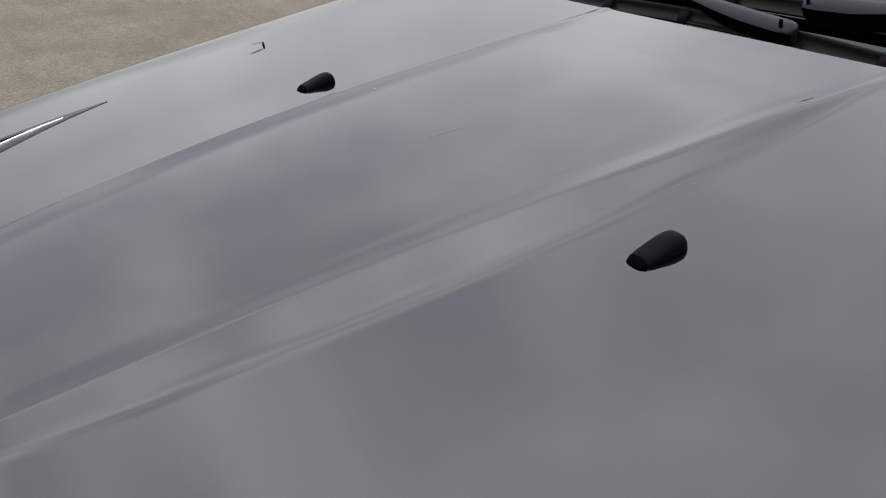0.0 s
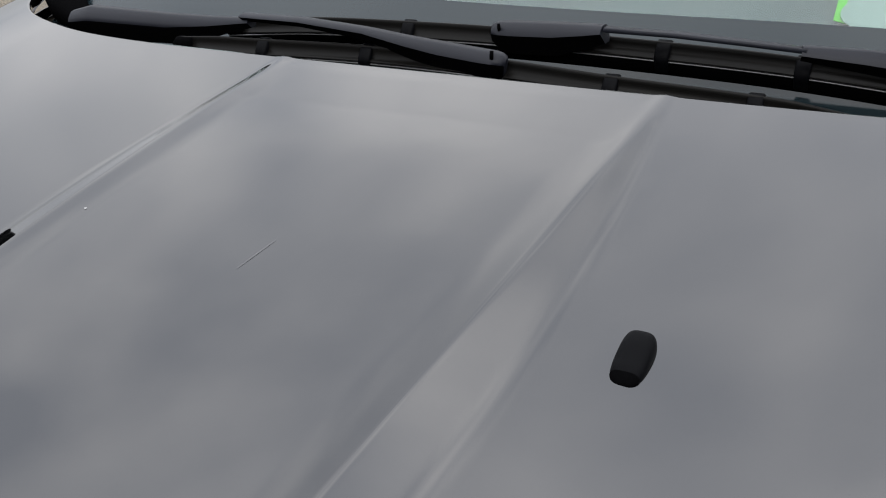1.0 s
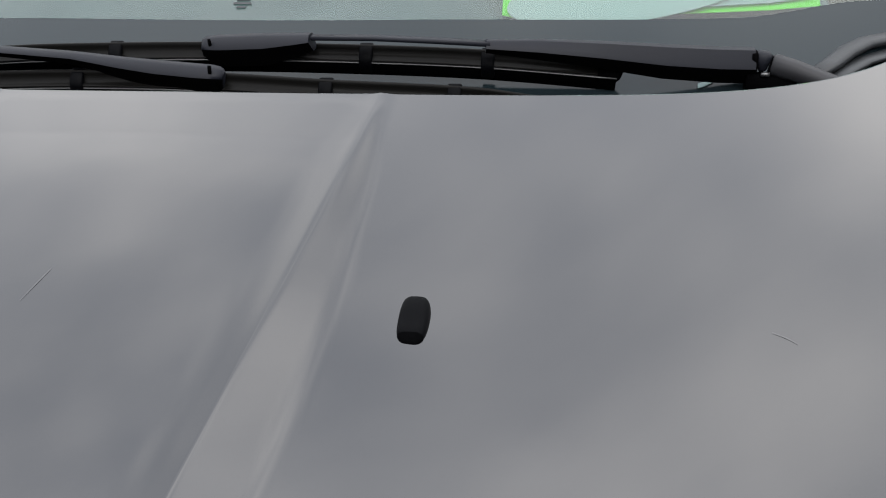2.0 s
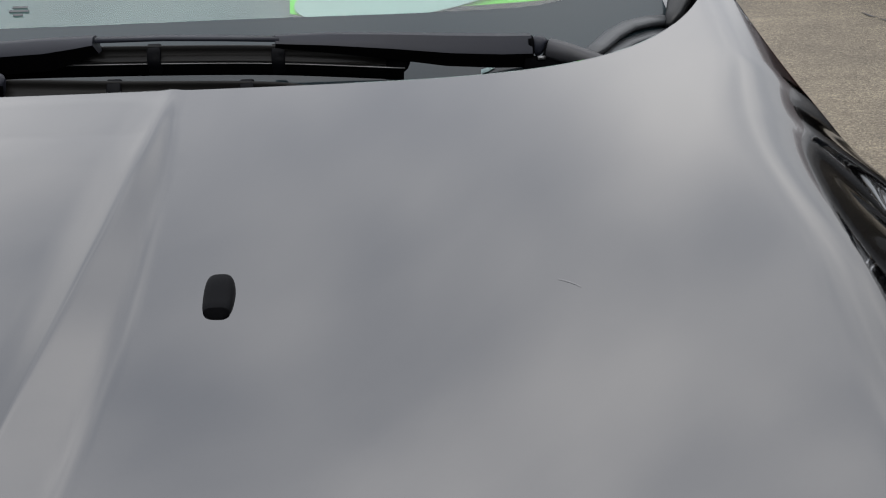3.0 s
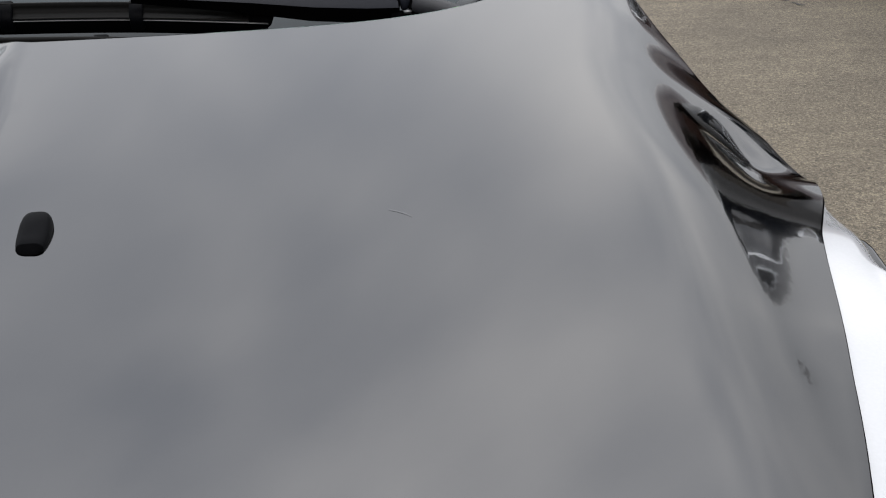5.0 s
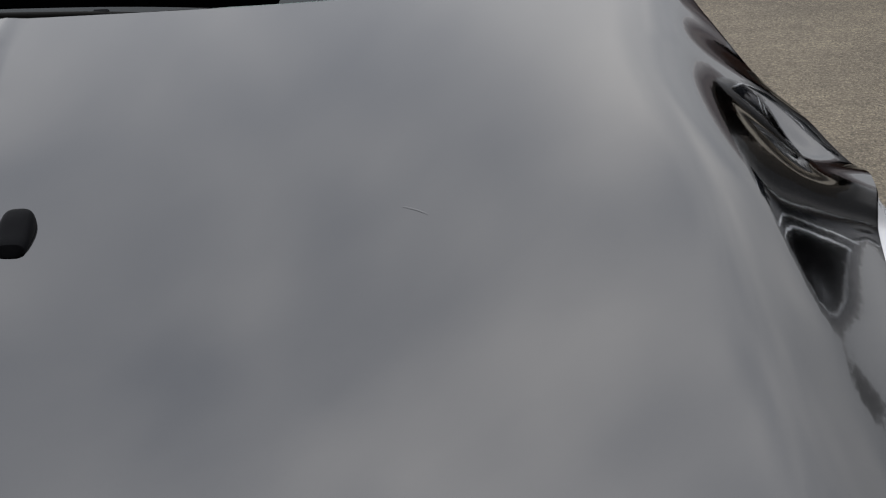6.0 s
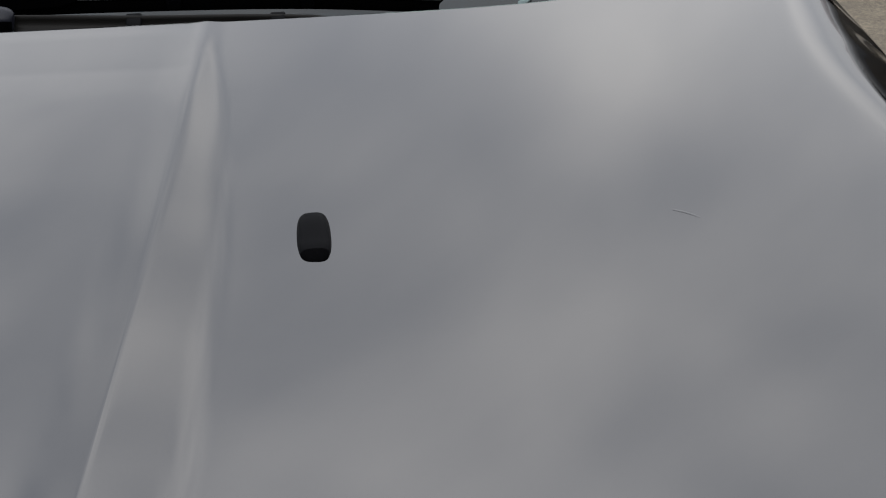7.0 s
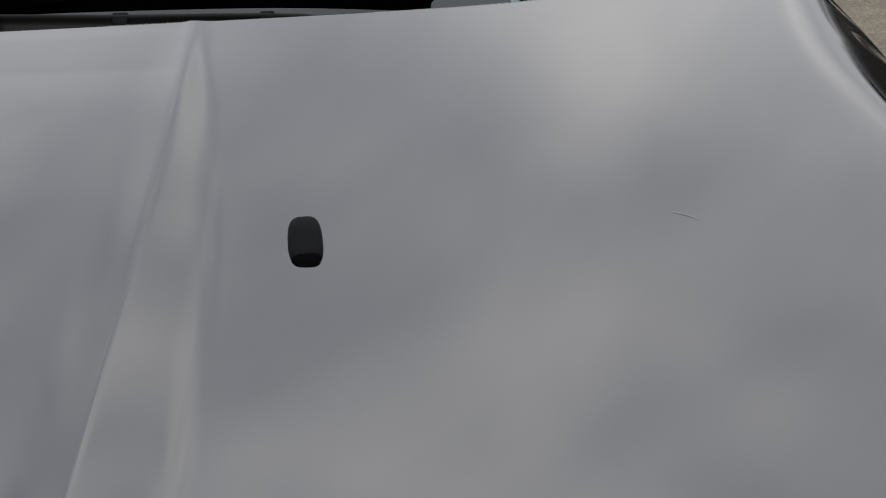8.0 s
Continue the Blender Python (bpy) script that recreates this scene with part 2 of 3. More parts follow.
def sheet(rows, closed=False):
    """Quads between rows of points."""
    bm = bmesh.new()
    vs = [[bm.verts.new(p) for p in row] for row in rows]
    for a, b in zip(vs, vs[1:]):
        n = len(a)
        for i in range(n if closed else n - 1):
            j = (i + 1) % n
            bm.faces.new((a[i], a[j], b[j], b[i]))
    return bm


def capped(rows):
    """Loft through closed rings, with both ends filled."""
    bm = bmesh.new()
    vs = [[bm.verts.new(p) for p in row] for row in rows]
    for a, b in zip(vs, vs[1:]):
        for i in range(len(a)):
            j = (i + 1) % len(a)
            bm.faces.new((a[i], a[j], b[j], b[i]))
    bm.faces.new(vs[0][::-1])
    bm.faces.new(vs[-1])
    bmesh.ops.recalc_face_normals(bm, faces=bm.faces)
    return bm


def ring(center, along, up, outline):
    """Outline points (across, up) set square to a direction."""
    along = Vector(along).normalized()
    side = along.cross(Vector(up)).normalized()
    top = side.cross(along)
    c = Vector(center)
    return [c + side * a + top * b for a, b in outline]


def oval(w, h, n=12, power=2.6, z0=0.0):
    pts = []
    for i in range(n):
        a = 2 * math.pi * i / n
        ca, sa = math.cos(a), math.sin(a)
        pts.append((w / 2 * math.copysign(abs(ca) ** (2 / power), ca), z0 + h / 2 * math.copysign(abs(sa) ** (2 / power), sa)))
    return pts


def tube(points, sizes, up=(0, 0, 1), n=12, power=2.6):
    """Loft of rounded sections (width, height) along points."""
    pts = [Vector(p) for p in points]
    rows = []
    for i, p in enumerate(pts):
        d = pts[min(i + 1, len(pts) - 1)] - pts[max(i - 1, 0)]
        rows.append(ring(p, d, up, oval(*sizes[i], n, power)))
    return capped(rows)


def lerp(a, b, t):
    return a + (b - a) * t


def ease(a, b, x):
    t = min(1.0, max(0.0, (x - a) / (b - a)))
    return t * t * (3 - 2 * t)


def thing(name, label, category, at=(0, 0, 0)):
    ob = new(name)
    ob.location = at
    return tagged(ob, label, category)


# ---------------------------------------------------------------- ground
gb = bmesh.new()
steps = [-900, -200, -60, -20, -8, -3, 0, 3, 8, 20, 60, 200, 900]
gv = [[gb.verts.new((x, y, 0)) for x in steps] for y in steps]
for j in range(len(steps) - 1):
    for i in range(len(steps) - 1):
        gb.faces.new((gv[j][i], gv[j][i + 1], gv[j + 1][i + 1], gv[j + 1][i]))
ground = part("ground", gb, GROUND, None)
tagged(ground, "tan-grey worn gravelly asphalt of an open yard", "ground", kind="structure")
# two short dark tar streaks on the asphalt
for (xa, ya), (xb, yb) in (((3.188, 4.850), (3.224, 4.735)), ((3.222, 4.692), (3.260, 4.612))):
    streak, across = [], Vector((ya - yb, xb - xa, 0)).normalized()
    for i in range(9):
        t = i / 8
        c = Vector((lerp(xa, xb, t) + 0.006 * math.sin(7 * t), lerp(ya, yb, t), 0.004))
        w = 0.002 + 0.013 * math.sin(math.pi * t) ** 0.6 * (0.7 + 0.3 * math.cos(11 * t))
        streak.append([c - across * w, c + Vector((0, 0, 0.003)), c + across * w])
    part("tar_streak", sheet(streak), TAR, ground, "short dark tar streak")

# ---------------------------------------------------------------- the dark car
HOOD_Z = 1.0
RISE = math.tan(radians(8))
FRONT_Y = -0.66


def rear_edge(x):
    x = min(abs(x), 0.86)
    return 0.339 + 0.075 * x**2 + 0.79 * x**7


def crest_x(y):
    return 0.1965 + 0.0578 * y - 0.0581 * y * y


RUNOUT = 0.15


def fillet(y):
    return lerp(0.026, 0.018, ease(0.06, 0.20, y))


def step_parts(y):
    """The step beside a crease: slope of its face, width of the face, slope of the gentle run-out."""
    r = crest_rise(y)
    tail = min(0.045, 2.2 * r) * lerp(1.0, 0.4, ease(0.05, 0.20, y))
    face = lerp(0.38, 0.46, ease(0.06, 0.20, y))
    width = (r - (face + tail) * fillet(y) / 2 - tail * RUNOUT / 2) / face
    if width < 0.002:
        k = r / max(1e-6, 0.002 * face + (face + tail) * fillet(y) / 2 + tail * RUNOUT / 2)
        return face * k, 0.002, tail * k
    return face, width, tail


def foot_x(y):
    return crest_x(y) + step_parts(y)[1] + fillet(y)


def bend(d, length):
    """Run below a slope that eases from one to nought over a length."""
    u = min(1.0, max(0.0, d / length))
    return length * (u - u**3 + u**4 / 2)


def step_drop(d, y):
    """Height lost at a distance outside the crease: an even face, a short fillet, a long run-out."""
    face, width, tail = step_parts(y)
    e = d - width
    return face * min(d, width) + (face - tail) * bend(e, fillet(y)) + tail * (min(max(e, 0.0), fillet(y)) + bend(e - fillet(y), RUNOUT))


def roll_x(y):
    return 0.785 + 0.155 * y


SIDE = ((-0.70, 0.62), (-0.45, 0.705), (-0.22, 0.809), (-0.08, 0.866), (0.05, 0.918), (0.12, 0.956), (0.18, 0.987), (0.24, 1.000), (0.31, 0.985), (0.38, 0.945), (0.46, 0.908), (0.60, 0.893), (1.2, 0.90))


def side_x(y):
    """Outline of the bonnet in plan: widest over the wheel, tapering in along the headlight."""
    y = min(1.19, max(-0.69, y))
    k = 0
    while y > SIDE[k + 1][0]:
        k += 1
    p0, p1, p2, p3 = SIDE[max(k - 1, 0)], SIDE[k], SIDE[k + 1], SIDE[min(k + 2, len(SIDE) - 1)]
    h, t = p2[0] - p1[0], (y - p1[0]) / (p2[0] - p1[0])
    m1, m2 = (p2[1] - p0[1]) / (p2[0] - p0[0]) * h, (p3[1] - p1[1]) / (p3[0] - p1[0]) * h
    return (2 * t**3 - 3 * t**2 + 1) * p1[1] + (t**3 - 2 * t**2 + t) * m1 + (3 * t**2 - 2 * t**3) * p2[1] + (t**3 - t**2) * m2


def long_drop(y):
    """The bonnet falls away more steeply towards its nose."""
    return -0.05 * max(0.0, -0.1 - y) ** 2 - 1.1 * max(0.0, -0.42 - y) ** 2


def hood_base(x, y):
    return HOOD_Z + RISE * y + long_drop(y) - 0.030 * (x * x - 0.088)


def crest_rise(y):
    r = 0.0229 - 0.0351 * y - 0.1148 * y * y + 0.001
    body = 0.36 * (r + math.sqrt(r * r + 0.000004))
    return (body + 0.0014 * ease(0.06, 0.20, y)) * ease(-0.66, -0.45, y)


def side_fall(x, y):
    """Fall of the flank beyond the bonnet's shoulder line: steepest just outside it and easing outwards; towards the rear it steepens outwards instead."""
    shift = 0.026 * ease(0.02, 0.26, y) * (1 - 0.75 * ease(0.28, 0.44, y))
    a, b = roll_x(y) - 0.055 - shift, side_x(y)
    if x <= a:
        return 0.0
    near = roll_x(y) + 0.021 - shift
    rear, lip = ease(0.10, 0.24, y), 1 - ease(0.20, 0.32, y)
    total, n = 0.0, 48
    for i in range(n):
        s = lerp(a, x, (i + 0.5) / n)
        up = 0.80 * ease(a, near + 0.003, s) + 0.20 * ease(near - 0.006, near + 0.012, s)
        front_slope = min(0.60, 0.28 + 3.0 * (b - s) + 0.045 * (1 - ease(-0.17, -0.10, y)))
        rear_slope = 0.56 + 0.14 * ease(0.30, 0.40, y) + (0.03 + 0.16 * (1 - ease(0.22, 0.32, y)) + 0.03 * ease(0.19, 0.26, y) * (1 - ease(0.27, 0.36, y))) * ease(near + 0.008, near + 0.050, s) - 0.66 * lip * ease(b - 0.085, b - 0.045, s)
        total -= (lerp(front_slope, rear_slope, rear) * up + 0.3 * ease(b - 0.003, b + 0.002, s)) * (x - a) / n
    return total


def panel_rise(ax, y):
    """Height of the raised centre panel and of the step beside it."""
    c, r = crest_x(y), crest_rise(y)
    if ax > c:
        return r - step_drop(ax - c, y)
    d = c - ax
    k = min(max(d - 0.010, 0.0), 0.028)
    dish = 0.15 * (min(d, 0.010) + k - k * k / 0.056) * min(1.0, r / 0.008)
    inner = r - dish + 0.004 * (1 - (ax / c) ** 2) * ease(0, 0.02, r)
    # the panel bends down towards the rear edge, with rounded corners
    back, across, bow = rear_edge(ax) - y - 0.020, d - 0.010, 0.030
    inset = bow - math.hypot(max(bow - back, 0.0), max(bow - across, 0.0)) if min(back, across) < bow else bow
    e = max(0.0, 0.012 - inset)
    rim = 0.035 * (e * e / 0.032 if e < 0.016 else e - 0.008) * ease(0.0, 0.012, d) * ease(0.16, 0.24, y)
    return inner - rim


def hood_z(x, y):
    ax = abs(x)
    z = hood_base(x, y)
    if abs(ax - crest_x(y)) < 0.03:
        w = 0.0012 + 0.0058 * ease(-0.12, 0.16, y)
        z += sum((5 - abs(k)) / 25 * panel_rise(ax + w * k / 4, y) for k in range(-4, 5))
    else:
        z += panel_rise(ax, y)
    if x < -0.60:
        z -= 0.45 * (-x - 0.60) ** 2
    return z + side_fall(ax, y)


car = thing("parked_car", "glossy dark car with polished bonnet and black wipers on asphalt", "car")


def hood_columns():
    cols = []
    for i in range(40):
        cols.append(("c", i / 40))
    for i in range(20):
        cols.append(("f", i / 20))
    for i in range(44):
        cols.append(("o", i / 44))
    for i in range(33):
        cols.append(("s", i / 32))
    return cols


def col_x(col, y):
    kind, k = col
    if kind == "c":
        return crest_x(y) * (1 - (1 - k) ** 1.6)
    if kind == "f":
        return lerp(crest_x(y), foot_x(y), k)
    if kind == "o":
        return lerp(foot_x(y), roll_x(y) - 0.09, k)
    return lerp(roll_x(y) - 0.09, side_x(y), k)


COLS = hood_columns()
hood_rows = []
NV = 150
for j in range(NV + 1):
    v = j / NV
    v = 1 - (1 - v) ** 1.25
    right = []
    for col in COLS:
        y = 0.0
        for _ in range(6):
            x = col_x(col, y)
            y = lerp(FRONT_Y, rear_edge(x), v)
        right.append((x, y))
    row = [(-x - 0.12 * max(0.0, x - 0.60), y, hood_z(-x, y)) for x, y in right[:0:-1]] + [(x, y, hood_z(x, y)) for x, y in right]
    hood_rows.append(row)
# folded lip along the rear edge
lip = []
for x, y, z in hood_rows[-1]:
    lip.append((x, y + 0.004, z - 0.004))
lip2 = [(x, y + 0.004, z - 0.018) for x, y, z in hood_rows[-1]]
hood = part("bonnet", sheet(hood_rows + [lip, lip2]), PAINT, car, "polished dark bonnet with two raised creases, mirroring the clouds")

def outer_x(y):
    """Outline of the wing and headlight in plan, outside the bonnet's edge."""
    return 0.984 - 0.020 * ease(-0.10, 0.0, -y) - 0.14 * ease(0.05, 0.62, -y)


# wings below the bonnet's side edge
def wing_rows(sign):
    rows = []
    for i in range(61):
        y = lerp(-0.02, 1.15, i / 60)
        b = side_x(y)
        zt = hood_z(sign * b, min(y, 0.62)) + (0.02 * max(0, y - 0.62))
        if y < 0.22:
            zt -= 0.012 * ease(0.0, 0.01, outer_x(y) - 0.006 - b)
            b = max(b, outer_x(y) - 0.006)
        prof = [(lerp(b - 0.006, 0.80, ease(0.66, 0.74, y)), zt - 0.022 + 0.03 * ease(0.70, 0.80, y)), (b + 0.001, zt - 0.010), (b + 0.004, zt - 0.010), (b + 0.008, zt - 0.016), (b + 0.011, zt - 0.035),
                (b + 0.012, zt - 0.09), (b + 0.012, zt - 0.2), (b + 0.005, zt - 0.42), (b - 0.01, 0.30)]
        rows.append([(sign * px, y, pz) for px, pz in prof])
    return rows


for sign in (1, -1):
    part("wing", sheet(wing_rows(sign)), PAINT, car)


# headlights fill the corner between the bonnet's tapering edge and the wing
def headlight(sign):
    rows, rim = [], []
    for i in range(61):
        y = lerp(0.19, -0.60, i / 60)
        b = side_x(y)
        zt = hood_z(sign * b, y) - (0.02 if sign < 0 else 0.0)
        full = max(b + 0.006, outer_x(y))
        row = []
        for k in range(57):
            t = k / 56
            x = lerp(b + 0.002, full, t)
            rib = 0.0
            for at, start in ((0.34, -0.16), (0.56, -0.06), (0.78, 0.02)):
                rib += 0.0095 * math.exp(-(((t - at) / 0.12) ** 2 if t < at else ((t - at) / 0.022) ** 2)) * ease(start, start - 0.06, y)
            z = zt - 0.004 - 0.010 * t - 0.030 * t**7 + rib
            row.append((sign * x, y, z))
        row += [(sign * (full + 0.004), y, row[-1][2] - 0.06), (sign * (full - 0.0), y, row[-1][2] - 0.13)]
        rows.append(row)
        rim.append(row[0])
    lens = part("headlight", sheet(rows), LENS, car, "headlight lens, its sky glare painted white")
    edge = [Vector(p) + Vector((0, 0, -0.004)) for p in rim]
    part("seal", tube(edge, [(0.0022, 0.007)] * len(edge), n=6), RUBBER_AND_SHADE, lens)


headlight(1)
headlight(-1)

# washer nozzles: low nose towards the front, blunt rounded tail
def nozzle(x):
    rows, nose = [], []
    L, Wd = 0.045, 0.0225
    y0 = -0.0355
    for i in range(25):
        t = (1 - math.cos(math.pi * i / 24)) / 2
        y = y0 + L * t
        w = Wd * max(0.25, (1 - abs(2 * t - 1) ** 3.4) ** (1 / 3.4)) * lerp(0.93, 1.0, ease(0.0, 0.5, t))
        h = (0.0010 + 0.0074 * math.sqrt(min(1.0, t / 0.22)) + 0.0042 * ease(0.17, 0.75, t)) * math.sqrt(max(0.03, 1 - max(0.0, (t - 0.80) / 0.205) ** 2.2))
        prof = []
        for k in range(17):
            a = math.pi * k / 16
            ca, sa = math.cos(a), math.sin(a)
            px = w / 2 * math.copysign(abs(ca) ** 0.6, ca)
            pz = h * abs(sa) ** 0.66
            prof.append((x + px, y, hood_base(x, y) - 0.0012 + pz))
        rows.append(prof)
        # front bevel covered in black, painting in the dark it would mirror
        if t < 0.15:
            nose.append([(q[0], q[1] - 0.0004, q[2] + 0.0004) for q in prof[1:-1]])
    rim = []
    for grow, up in ((0.0007, 0.0), (0.0005, 0.0008), (-0.003, 0.0010)):
        loop = []
        for k in range(32):
            a = 2 * math.pi * k / 32
            px = x + (Wd / 2 + grow) * math.copysign(abs(math.cos(a)) ** 0.55, math.cos(a))
            py = y0 + L / 2 + (L / 2 + grow) * math.copysign(abs(math.sin(a)) ** 0.60, math.sin(a))
            loop.append((px, py, hood_base(px, py) + up))
        rim.append(loop)
    part("base_rim", capped(rim), RUBBER_AND_SHADE, hood, "thin black rim under the nozzle")
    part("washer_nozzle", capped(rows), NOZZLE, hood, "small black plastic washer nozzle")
    part("nozzle_nose_shade", sheet(nose), RUBBER_AND_SHADE, hood, "front face of the nozzle, blackened in place of dark reflections")


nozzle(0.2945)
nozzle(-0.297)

# windscreen: rises behind the wipers
GLASS_TAN = math.tan(radians(26))


def glass_y(x, z):
    return 0.47 + 0.12 * x * x + (z - HOOD_Z) / GLASS_TAN


def glass_z(x, y):
    return HOOD_Z + (y - 0.12 * x * x - 0.47) * GLASS_TAN


def frit_top(x):
    return 0.060 - 0.004 * ease(0.2, 0.6, abs(x)) + 0.01 * ease(0.6, 0.75, abs(x))


def screen_rows(lo, hi, nz, inset=0.0, half=None):
    rows = []
    for j in range(nz + 1):
        row = []
        for i in range(49):
            k = lerp(-1, 1, i / 48)
            hmax = half or 0.80
            x = k * hmax
            z = HOOD_Z + lerp(lo(x), hi(x), j / nz) - inset
            xs = k * (hmax - 0.12 * max(0, z - HOOD_Z - 0.05) / 0.5)
            row.append((xs, glass_y(xs, z), z))
        rows.append(row)
    return rows


windscreen = part("windscreen", sheet(screen_rows(lambda x: frit_top(x), lambda x: 0.50, 12)), GLASS, car, "green-tinted windscreen glass")
windscreen.visible_shadow = False
part("ceramic_band", sheet(screen_rows(lambda x: -0.13, lambda x: frit_top(x), 6)), FRIT, windscreen, "black ceramic band along the lower edge")

# ---- wipers


def lift(points):
    return [(x, y, z + HOOD_Z) for x, y, z in points]


def blade_line(ctrl, n=40):
    """Smooth line through control points, evenly in x."""
    xs = [c[0] for c in ctrl]
    out = []
    for i in range(n + 1):
        x = lerp(xs[0], xs[-1], i / n)
        s = 0
        while s < len(xs) - 2 and x > xs[s + 1]:
            s += 1
        t = (x - xs[s]) / (xs[s + 1] - xs[s])
        p0, p1, p2, p3 = ctrl[max(s - 1, 0)], ctrl[s], ctrl[s + 1], ctrl[min(s + 2, len(ctrl) - 1)]
        vals = []
        for a in (1, 2):
            m1 = (p2[a] - p0[a]) / max(1e-6, p2[0] - p0[0]) * (p2[0] - p1[0])
            m2 = (p3[a] - p1[a]) / max(1e-6, p3[0] - p1[0]) * (p2[0] - p1[0])
            vals.append((2 * t**3 - 3 * t**2 + 1) * p1[a] + (t**3 - 2 * t**2 + t) * m1 + (-2 * t**3 + 3 * t**2) * p2[a] + (t**3 - t**2) * m2)
        out.append((x, vals[0], vals[1] + HOOD_Z))
    return out


def strip(line, outline, taper=0.0):
    rows, n = [], len(line)
    for i, p in enumerate(line):
        a, b = Vector(line[max(i - 1, 0)]), Vector(line[min(i + 1, n - 1)])
        k = 1 - taper * (1 - min(1.0, min(i, n - 1 - i) / 3))
        rows.append(ring(p, b - a, (0, 0, 1), [(u * k, v * k if v > 0 else v) for u, v in outline]))
    return capped(rows)


# across: positive towards the car's front
SPOIL = [(0.0118, -0.0064), (0.0110, -0.0054), (0.0080, -0.0042), (0.0050, -0.0022), (0.0032, 0.0012), (0.0028, 0.0055), (0.0032, 0.0088), (0.0018, 0.0100), (-0.0015, 0.0094), (-0.0050, 0.006), (-0.0075, -0.002), (-0.009, -0.006)]
SPINE = [(0.0110, -0.0095), (0.0110, -0.0082), (-0.0085, -0.0082), (-0.0085, -0.0095)]
BASE = [(0.0065, -0.012), (0.0060, -0.0096), (-0.006, -0.0096), (-0.0065, -0.012), (-0.003, -0.0155), (-0.0025, -0.024), (0.0025, -0.024), (0.003, -0.0155)]


def blade(wiper, ctrl, clips, drop=1.0):
    line = blade_line(ctrl)
    base = [(u, v if v > -0.0096 else -0.0096 + (v + 0.0078) * drop) for u, v in BASE]
    part("spoiler", strip(line, SPOIL, 0.35), SPOILER, wiper, "dark grey rubber wind deflector")
    part("metal_spine", strip(line, SPINE), CHROME_DULL, wiper, "dull metal strip")
    part("rubber_blade", strip(line, base), RUBBER_AND_SHADE, wiper)
    for cx in clips:
        p = min(line, key=lambda q: abs(q[0] - cx))
        q = [(cx - 0.0075, p[1], p[2]), (cx - 0.006, p[1], p[2]), (cx + 0.006, p[1], p[2]), (cx + 0.0075, p[1], p[2])]
        full = [(0.0135, -0.010), (0.0120, -0.002), (0.0055, 0.0070), (-0.002, 0.0112), (-0.0060, 0.0100), (-0.0100, 0.0), (-0.0110, -0.010), (-0.008, -0.010 - 0.012 * drop), (0.0085, -0.010 - 0.012 * drop)]
        slim = [(u * 0.9, v * 0.9) for u, v in full]
        rows = [ring(c, (1, 0, 0), (0, 0, 1), o) for c, o in zip(q, (slim, full, full, slim))]
        part("clip", capped(rows), NOZZLE, wiper, "black plastic clip")
    for end, s in ((line[0], -1), (line[-1], 1)):
        x, y, z = end
        part("end_cap", tube([(x - s * 0.022, y, z - 0.004), (x, y, z - 0.004), (x + s * 0.005, y, z - 0.006)], [(0.020, 0.022), (0.020, 0.022), (0.013, 0.014)], n=10), RUBBER_AND_SHADE, wiper, "black end cap")


ARM_SECTION = [(-0.5, 0.30), (-0.36, 0.46), (-0.10, 0.50), (0.16, 0.46), (0.44, 0.10), (0.5, -0.02), (0.44, -0.10), (0.10, -0.5), (-0.38, -0.5), (-0.5, -0.34)]


def arm(points, sizes, edge=0.0):
    """Wiper arm, from the car's right to its left: a sloping top face with a sharp lower edge, undercut below, the
    underside's shade painted black.
    """
    pts = [Vector(p) for p in points]
    rows = []
    for i, p in enumerate(pts):
        d = pts[min(i + 1, len(pts) - 1)] - pts[max(i - 1, 0)]
        w, h = sizes[i]
        rows.append(ring(p, d, (0, 0, 1), [(u * w, (v + (edge if 4 <= k <= 6 else 0.0)) * h) for k, (u, v) in enumerate(ARM_SECTION)]))
    bm = capped(rows)
    sharp = [e for e in bm.edges if e.is_manifold and e.calc_face_angle() > 0.75]
    for e in sharp:
        e.smooth = False
    n = len(ARM_SECTION)
    bm.faces.ensure_lookup_table()
    for i in range(n * (len(rows) - 1)):
        # lower faces take the second, blacker material: shade put into the colour
        if 5 <= i % n <= 8:
            bm.faces[i].material_index = 1
    return bm


PIVOT = plain("satin_grey_black", (0.016, 0.016, 0.018), 0.5, grain=0.15, grain_scale=900.0, spec=0.3)
CHROME_DULL = plain("dull_steel", (0.12, 0.12, 0.12), 0.35, metal=0.8)

wiper_l = part("wiper", arm(lift([(-0.640, 0.452, 0.032), (-0.600, 0.447, 0.037), (-0.460, 0.441, 0.0395), (-0.390, 0.438, 0.0475), (-0.327, 0.436, 0.057)]),
                             [(0.026, 0.034), (0.028, 0.044), (0.024, 0.039), (0.020, 0.026), (0.016, 0.012)], 0.12), WIPER_PLASTIC, car, "satin black wiper arm with long blade", under=RUBBER_AND_SHADE)
part("arm", arm(lift([(-0.338, 0.436, 0.0635), (-0.250, 0.432, 0.0640), (-0.160, 0.427, 0.0585), (-0.100, 0.4215, 0.0490), (-0.060, 0.419, 0.0435), (-0.015, 0.417, 0.0400), (0.004, 0.4159, 0.0393), (0.011, 0.4155, 0.0390), (0.0150, 0.4152, 0.0385), (0.0172, 0.415, 0.0380)]),
                 [(0.018, 0.009), (0.018, 0.011), (0.018, 0.014), (0.022, 0.024), (0.025, 0.030), (0.025, 0.031), (0.0245, 0.030), (0.021, 0.028), (0.0155, 0.025), (0.008, 0.020)], 0.16), WIPER_PLASTIC, wiper_l, "satin black arm and blade holder", under=RUBBER_AND_SHADE)
